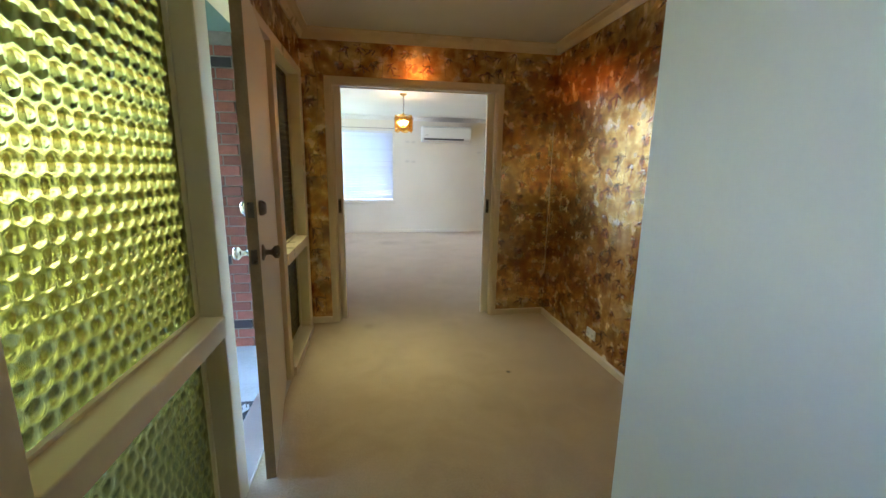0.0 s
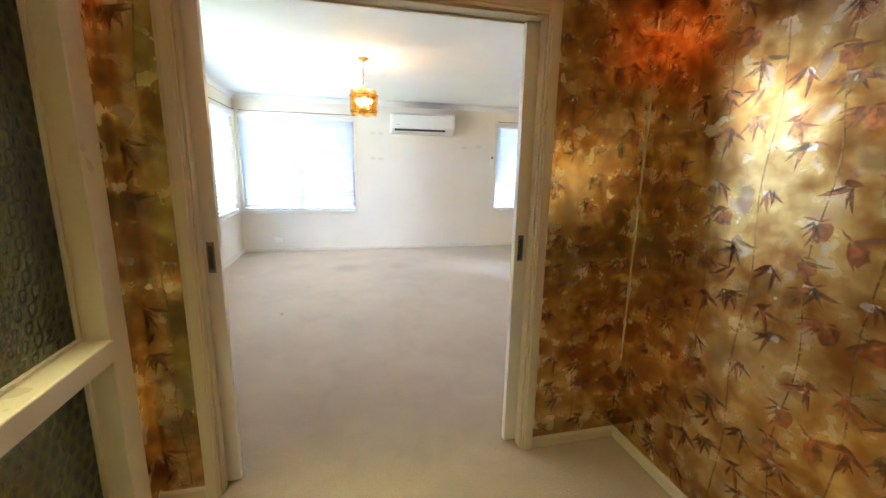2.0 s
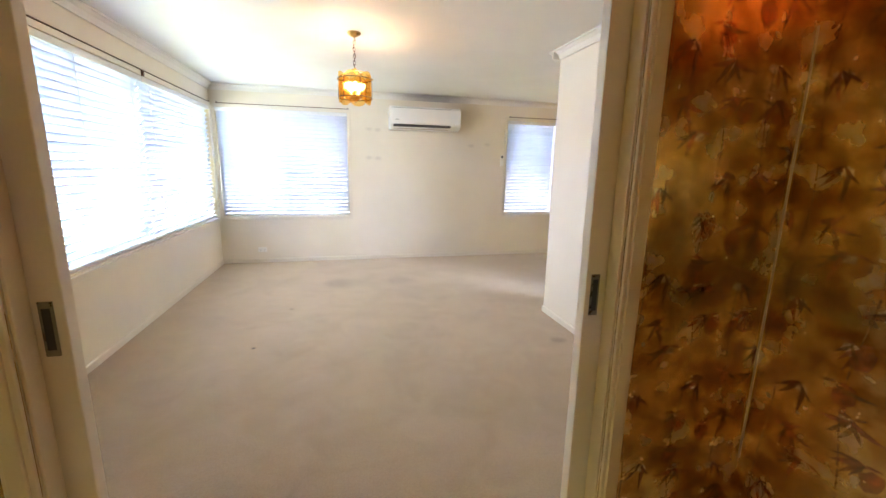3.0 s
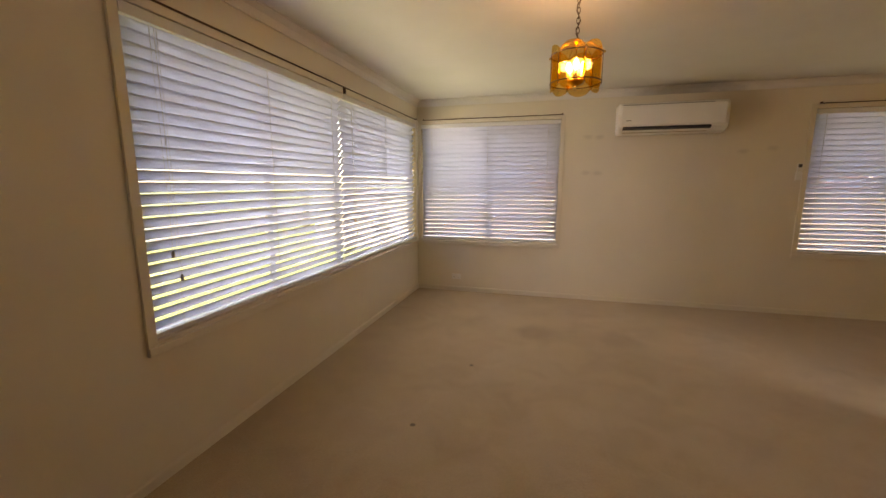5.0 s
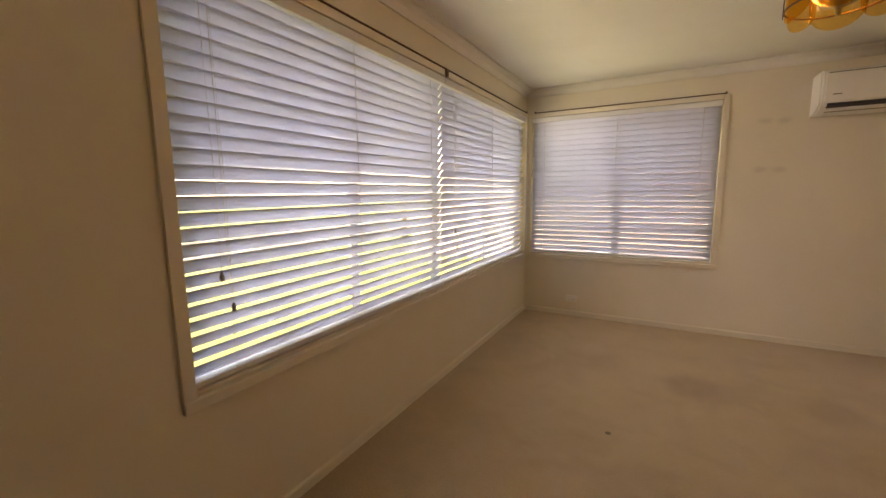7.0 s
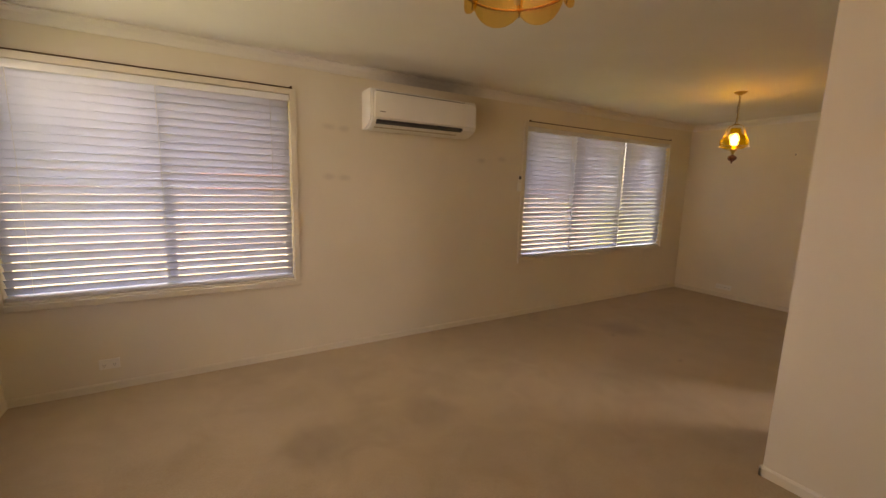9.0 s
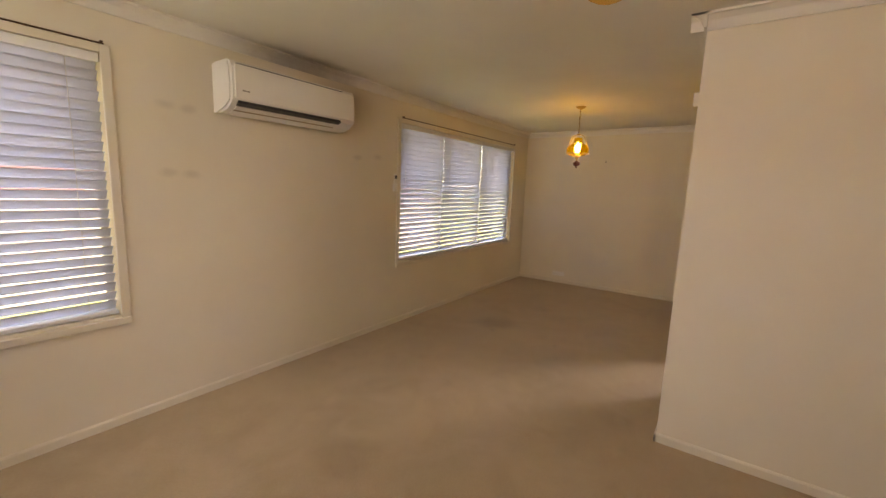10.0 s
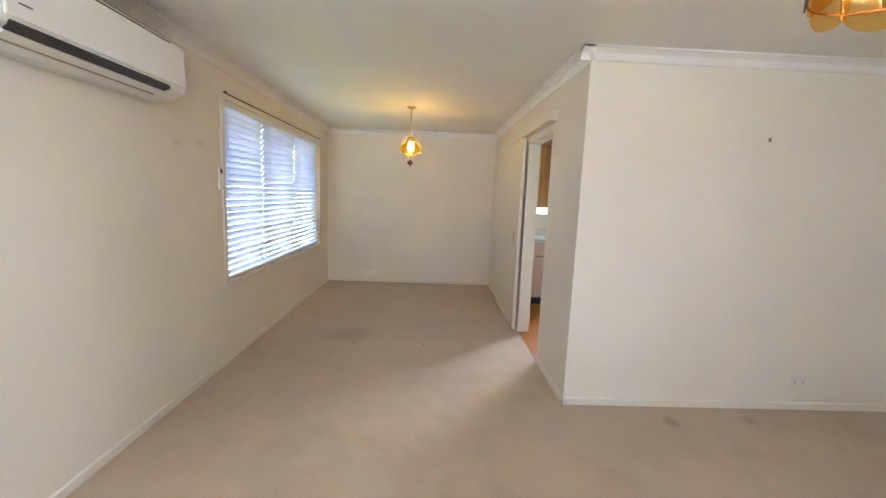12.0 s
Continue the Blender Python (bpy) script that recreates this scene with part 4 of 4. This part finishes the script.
def hurricane_lamp():
    """Pendant with an amber bell shade in a wire harp and a turned finial below."""
    ob = thing("pendant_lamp", pose(3.986, 3.842, H), "amber bell glass pendant lamp with a red-brown finial, lit", "pendant lamp")
    part("ceiling_rose", lathe(B(), [(0.0, -0.03), (0.012, -0.028), (0.04, -0.014), (0.058, 0.0), (0.0, 0.0)], 24), BRASS, ob)
    chain(-0.03, -0.30, BRASS, ob)
    part("flex", tube(B(), [(0.016 * math.sin(k * 0.9), 0.006, -0.03 - 0.27 * k / 12) for k in range(13)], 0.003, 6), BRONZE, ob)
    for s in (1, -1):
        part("harp", tube(B(), [(0, s * 0.018, -0.30), (0, s * 0.06, -0.318), (0, s * 0.09, -0.39), (0, s * 0.122, -0.46), (0, s * 0.126, -0.505)], 0.0035, 8), BRASS, ob)
    part("harp_cap", lathe(B(), [(0.0, -0.308), (0.02, -0.304), (0.024, -0.297), (0.0, -0.29)], 16), BRASS, ob)
    prof = [(0.040, -0.335), (0.046, -0.352), (0.050, -0.375), (0.064, -0.398), (0.098, -0.42), (0.118, -0.448), (0.121, -0.475), (0.108, -0.505), (0.08, -0.53)]
    bm = lathe(B(), prof + [(r - 0.003, z) for r, z in prof[::-1]], 36)
    for v in bm.verts:
        a = math.atan2(v.co.y, v.co.x)
        k = 1 + 0.025 * math.sin(12 * a)
        v.co.x, v.co.y = v.co.x * k, v.co.y * k
    part("glass_shade", bm, YELLOW, ob, "ribbed amber glass bell")
    part("ring", tube(B(), [(0.122 * math.cos(a), 0.122 * math.sin(a), -0.51) for a in np.linspace(0, 2 * math.pi, 40, endpoint=False)], 0.0045, 8, True), BRASS, ob)
    for k in range(3):
        a = 2.09 * k
        part("strut", tube(B(), [(0.12 * math.cos(a), 0.12 * math.sin(a), -0.51), (0.05 * math.cos(a), 0.05 * math.sin(a), -0.54), (0, 0, -0.55)], 0.003, 6), BRASS, ob)
    part("font", lathe(B(), [(0.0, -0.585), (0.012, -0.58), (0.016, -0.56), (0.03, -0.548), (0.032, -0.54), (0.02, -0.53), (0.016, -0.50), (0.0, -0.498)], 18), BRASS, ob)
    part("finial", lathe(B(), [(0.0, -0.672), (0.007, -0.668), (0.008, -0.652), (0.03, -0.64), (0.042, -0.622), (0.036, -0.604), (0.016, -0.594), (0.016, -0.586), (0.0, -0.584)], 20), MAHOGANY, ob, "turned red-brown wooden finial")
    bulb(ob, (0, 0, -0.50), 0.028, 0.11)
    return ob


glass_lantern()
hurricane_lamp()
for x, y, z, e, r, c in ((0.155, 2.61, H - 0.40, 0.17, 0.03, (1.0, 0.52, 0.20)), (3.986, 3.842, H - 0.43, 0.5, 0.03, (1.0, 0.62, 0.22))):
    lp = new("lamp_light", bpy.data.lights.new("lamp_light", "POINT"))
    lp.location, lp.data.energy, lp.data.color, lp.data.shadow_soft_size = (x, y, z), e, c, r

# entry ceiling light
el = thing("ceiling_lamp", pose(0.2, -1.2, H), "shallow round amber glass ceiling lamp, lit", "ceiling lamp")
part("pan", lathe(B(), [(0.0, -0.02), (0.08, -0.02), (0.09, -0.01), (0.09, 0.0), (0.0, 0.0)], 32), BRASS, el)
part("shade", lathe(B(), [(0.0, -0.085), (0.03, -0.082), (0.06, -0.066), (0.078, -0.036), (0.08, -0.021), (0.0, -0.021)], 32), glowing("lit_amber_shade", (1.0, 0.33, 0.06), 0.7), el, "glowing amber glass bowl")

# kitchen sliding door on its track, living side
sd = tagged(thing("door_2", pose(0, YK, 0), "cream flush sliding door pushed open on a boxed track", "sliding door"), kind="structure")
leaf = part("leaf", box(B(), 3.56, 4.72, 0.022, 0.058, 0.014, 2.115, 0.003), DOOR, sd)
part("flush_pull", box(B(), 3.76, 3.79, 0.0575, 0.0605, 0.95, 1.08, 0.002), NICKEL, leaf, "dark recessed pull")
part("track_box", box(B(), 2.57, 4.86, 0.002, 0.075, 2.095, 2.185, 0.004), TRIM_L, sd, "boxed pelmet over the track")
part("jamb", box(B(), 2.6905, 2.712, -0.119, -0.001, 0, 2.05, 0.002), TRIM_L, sd)
part("jamb", box(B(), 3.508, 3.5295, -0.119, 0.006, 0, 2.05, 0.002), TRIM_L, sd)
part("jamb_head", box(B(), 2.712, 3.508, -0.119, -0.001, 2.03, 2.0495, 0.002), TRIM_L, sd)

# ---- kitchen seen through its doorways ----
for y0, y1 in ((-0.6, 0.4), (0.4, 1.4), (1.4, 2.44)):
    cb = thing("base_cabinet", pose(0, 0, 0), "peach laminate kitchen base cabinet on a dark plinth", "cabinet", "kitchen base cabinets")
    part("body", box(B(), 4.64, 5.21, y0 + 0.002, y1 - 0.002, 0.11, 0.875), LAMINATE, cb)
    part("plinth", box(B(), 4.70, 5.2, y0 + 0.002, y1 - 0.002, 0.0, 0.11), DARK, cb)
    for k in range(2):
        a = y0 + k * (y1 - y0) / 2
        d = part("cabinet_door", box(B(), 4.62, 4.638, a + 0.004, a + (y1 - y0) / 2 - 0.004, 0.115, 0.72, 0.003), LAMINATE, cb)
        part("handle", box(B(), 4.605, 4.62, a + 0.1, a + 0.22, 0.68, 0.695, 0.003), NICKEL, d)
        part("drawer_front", box(B(), 4.62, 4.638, a + 0.004, a + (y1 - y0) / 2 - 0.004, 0.728, 0.87, 0.003), LAMINATE, cb)
bt = thing("benchtop", pose(0, 0, 0), "pale green laminate kitchen benchtop", "benchtop")
part("top", box(B(), 4.60, 5.215, -0.62, 2.45, 0.876, 0.915, 0.006), BENCH, bt)
part("upstand", box(B(), 5.19, 5.217, -0.62, 2.45, 0.9155, 1.03, 0.004), IVORY, bt)
for y0, y1 in ((1.25, 1.85), (1.85, 2.45)):
    oc = thing("overhead_cupboard", pose(0, 0, 0), "knotty pine overhead cupboard", "cupboard", "pine overhead cupboards")
    part("body", box(B(), 4.89, 5.21, y0 + 0.002, y1 - 0.002, 1.34, 2.20), PINE, oc)
    part("cupboard_door", box(B(), 4.87, 4.888, y0 + 0.004, y1 - 0.004, 1.34, 2.20, 0.003), PINE, oc)
kw = tagged(thing("window_4", pose(5.22, -0.5, 0, 0, 0, -90), "kitchen window over the bench", "window"), kind="structure")
ks = B()
for q in ((-2.6, -2.56, 1.2, 1.95), (-0.04, 0, 1.2, 1.95), (-1.32, -1.28, 1.2, 1.95), (-2.56, -1.32, 1.2, 1.24), (-1.28, -0.04, 1.2, 1.24), (-2.56, -1.32, 1.91, 1.95), (-1.28, -0.04, 1.91, 1.95)):
    box(ks, q[0], q[1], 0.05, 0.08, q[2], q[3], 0.002)
part("frame", ks, ALU, kw)
gp = part("pane", box(B(), -2.57, -0.03, 0.063, 0.067, 1.23, 1.92), CLEAR, kw)
gp.visible_shadow = False

# ---- outside ----
GZ = -0.22
solid("ground", box(B(), -400, 400, -400, 400, GZ - 1, GZ), (LAWN,), "sunlit patchy suburban lawn", "lawn")
solid("pavement_porch", box(B(), -3.0, XE - 0.112, -4.2, -0.29, GZ - 0.1, -0.06, 0.01), (CONCRETE,), "grey concrete porch slab", "porch")
solid("trim_porch_soffit", box(B(), -4.2, XE - 0.112, -5.7, -0.0, 2.30, 2.36), (SOFFIT,), "green-grey lined porch soffit", "soffit")
solid("trim_porch_beam", box(B(), -4.24, -4.2, -5.7, 0.0, 2.12, 2.42), (PLASTIC,), "white painted porch beam", "beam")
bm = B()
box(bm, XL - 0.75, XL - 0.121, 0.0, YF + 0.75, 2.32, 2.38)
box(bm, XL - 0.121, XD + 0.8, YF + 0.121, YF + 0.75, 2.32, 2.38)
solid("trim_eaves", bm, (PLASTIC,), "white lined eaves along the house", "eaves")
# unseen wall, added to keep sun and sky off the porch
solid("wall_porch_end", box(B(), -4.2, XE - 0.112, -3.75, -3.6, GZ - 0.1, 2.3), (MORTAR,), "plain unseen wall added to shade the porch")
mt_ = thing("doormat", pose(-1.36, -1.45, -0.06), "dark patterned rubber and fibre doormat", "doormat")
part("mat", box(B(), -0.36, 0.36, -0.3, 0.3, 0.0, 0.012, 0.004), MATFIBRE, mt_)
rr = random.Random(5)
for k in range(90):
    x, y, a = rr.uniform(-0.32, 0.32), rr.uniform(-0.26, 0.26), rr.uniform(0, 180)
    bm = box(B(), -0.022, 0.022, -0.005, 0.005, 0.0121, 0.0155)
    part("raised_pattern", bm, CONCRETE, mt_, "", pose(x, y, 0, 0, 0, a))

# shrub by the porch
sh = thing("shrub", pose(-3.6, 0.9, GZ), "bright green bushy garden shrub beside the porch", "shrub")
rr = random.Random(11)
trunk = B()
tips = []
for k in range(9):
    a, l = rr.uniform(0, 6.28), rr.uniform(0.7, 1.2)
    tip = Vector((math.cos(a) * 0.4, math.sin(a) * 0.4, l))
    tube(trunk, [(0, 0, 0), tip * 0.5 + Vector((0.03, 0, 0.05)), tip], 0.012, 6)
    tips.append(tip)
part("stems", trunk, BARK, sh)
vs, fs = [], []
for k in range(2600):
    c = rr.choice(tips) * rr.uniform(0.45, 1.1) + Vector((rr.gauss(0, 0.17), rr.gauss(0, 0.17), rr.gauss(0, 0.15)))
    c.z = max(c.z, 0.05)
    q = Euler((rr.uniform(0, 6.3), rr.uniform(0, 6.3), rr.uniform(0, 6.3))).to_matrix()
    l, w = rr.uniform(0.035, 0.07), rr.uniform(0.012, 0.024)
    i = len(vs)
    vs += [c + q @ Vector(p) for p in ((-l, 0, 0), (0, w, 0.006), (l, 0, 0), (0, -w, 0.006))]
    fs.append((i, i + 1, i + 2, i + 3))
me = bpy.data.meshes.new("crown")
me.from_pydata([tuple(v) for v in vs], [], fs)
me.materials.append(LEAF)
part("crown", me, None, sh, "dense small green leaves")

# street side and neighbours, glimpsed between slats
solid("road", box(B(), -15, -9.5, -120, 120, GZ, GZ + 0.004), (ASPHALT,), "grey asphalt street", "road")
for x in (-9.5, -15.15):
    solid("kerb", box(B(), x, x + 0.15, -120, 120, GZ, GZ + 0.12, 0.01), (CONCRETE,), "concrete kerb along the street", "kerb")


def house(m, w, d, label):
    ob = thing("house", m, label, "house", "neighbouring houses")
    part("wall", box(B(), 0, w, 0, d, 0, 2.7), BRICK, ob)
    bm = B()
    v = [bm.verts.new(p) for p in ((-0.5, -0.5, 2.7), (w + 0.5, -0.5, 2.7), (w + 0.5, d + 0.5, 2.7), (-0.5, d + 0.5, 2.7), (w * 0.3, d / 2, 4.4), (w * 0.7, d / 2, 4.4))]
    for f in ((0, 1, 5, 4), (1, 2, 5), (2, 3, 4, 5), (3, 0, 4), (3, 2, 1, 0)):
        bm.faces.new([v[i] for i in f])
    part("roof", bm, ROOFTILE, ob)
    for k in range(3):
        x = w * (0.12 + 0.3 * k)
        wd = part("window", box(B(), x, x + 1.6, -0.04, -0.001, 0.9, 2.1, 0.01), PLASTIC, ob)
        part("pane", box(B(), x + 0.06, x + 1.54, -0.05, -0.041, 0.96, 2.04), DARK, wd)
    return ob


house(pose(-34, 14, GZ, 0, 0, -90), 14, 8, "red brick house with a brown tiled roof")
house(pose(-34, -6, GZ, 0, 0, -90), 13, 8, "red brick house across the street")
house(pose(-4, 11.5, GZ), 15, 8, "red brick house next door")
fe = thing("paling_fence", pose(-6, 9.5, GZ), "grey weathered timber paling fence", "fence")
pal = box(B(), 0.0, 0.095, 0, 0.016, 0.02, 1.5)
pm = mesh_of(pal, "paling", TIMBER)
for k in range(150):
    part("paling", pm, None, fe, "", pose(k * 0.1, 0, rr.uniform(-0.02, 0.02)))
part("fence_rail", box(B(), 0, 15, 0.017, 0.06, 0.35, 0.43), TIMBER, fe)
part("fence_rail", box(B(), 0, 15, 0.017, 0.06, 1.15, 1.23), TIMBER, fe)


def tree(m, h, seed):
    r = random.Random(seed)
    ob = thing("tree", m, "leafy green street tree with an open crown", "tree", "street trees")
    bm = B()
    tube(bm, [(0, 0, -0.1), (0.05, 0.02, h * 0.25), (0.0, 0.1, h * 0.5)], 0.13, 8)
    ends = []
    for k in range(8):
        a = r.uniform(0, 6.28)
        e = Vector((math.cos(a) * h * 0.28, math.sin(a) * h * 0.28, h * r.uniform(0.55, 0.95)))
        tube(bm, [(0, 0.05, h * r.uniform(0.3, 0.5)), e * 0.6 + Vector((0, 0, h * 0.22)), e], 0.04, 6)
        ends.append(e)
    part("trunk", bm, BARK, ob)
    vs, fs = [], []
    for k in range(1800):
        c = r.choice(ends) + Vector((r.gauss(0, h * 0.09), r.gauss(0, h * 0.09), r.gauss(0, h * 0.07)))
        q = Euler((r.uniform(0, 6.3), r.uniform(0, 6.3), r.uniform(0, 6.3))).to_matrix()
        i = len(vs)
        vs += [c + q @ Vector(p) for p in ((-0.16, 0, 0), (0, 0.07, 0), (0.16, 0, 0), (0, -0.07, 0))]
        fs.append((i, i + 1, i + 2, i + 3))
    me = bpy.data.meshes.new("crown")
    me.from_pydata([tuple(v) for v in vs], [], fs)
    me.materials.append(LEAF)
    part("crown", me, None, ob)


for k, (x, y, h) in enumerate(((-8, 12, 6), (-17, 4, 7), (-8.3, -5, 5), (3, 10.6, 4.5), (-17, 20, 7))):
    tree(pose(x, y, GZ), h, 40 + k)

# ---- brick return wall of the porch, brick by brick ----
bw = solid("wall_porch_brick", box(box(B(), -1.96, XE - 0.13, -0.275, -0.005, GZ - 0.1, 2.30), -1.96, XL - 0.121, -0.005, 0.5, GZ - 0.1, 2.30), (MORTAR,), "red face-brick porch wall with grey mortar")
bl, bh = 0.23, 0.076
bme = mesh_of(box(B(), 0.004, bl - 0.006, -0.008, 0.03, 0.004, bh - 0.006, 0.003), "brick", BRICK)
half = mesh_of(box(B(), 0.004, bl / 2 - 0.006, -0.008, 0.03, 0.004, bh - 0.006, 0.003), "brick_half", BRICK)
endb = mesh_of(box(B(), -0.008, 0.03, 0.004, 0.11 - 0.006, 0.004, bh - 0.006, 0.003), "brick_end", BRICK)
rows_ = int((2.28 - GZ) / bh)
for j in range(rows_):
    z = GZ + j * bh
    x = -1.956
    if j % 2:
        part("brick", half, None, bw, "", pose(x, -0.275, z))
        x += bl / 2
    while x + bl < XE - 0.12:
        part("brick", bme, None, bw, "", pose(x, -0.275, z))
        x += bl
    if x + bl / 2 < XE - 0.12:
        part("brick", half, None, bw, "", pose(x, -0.275, z))
    for y in (-0.245, -0.125):
        part("brick", endb, None, bw, "", pose(-1.96, y, z))
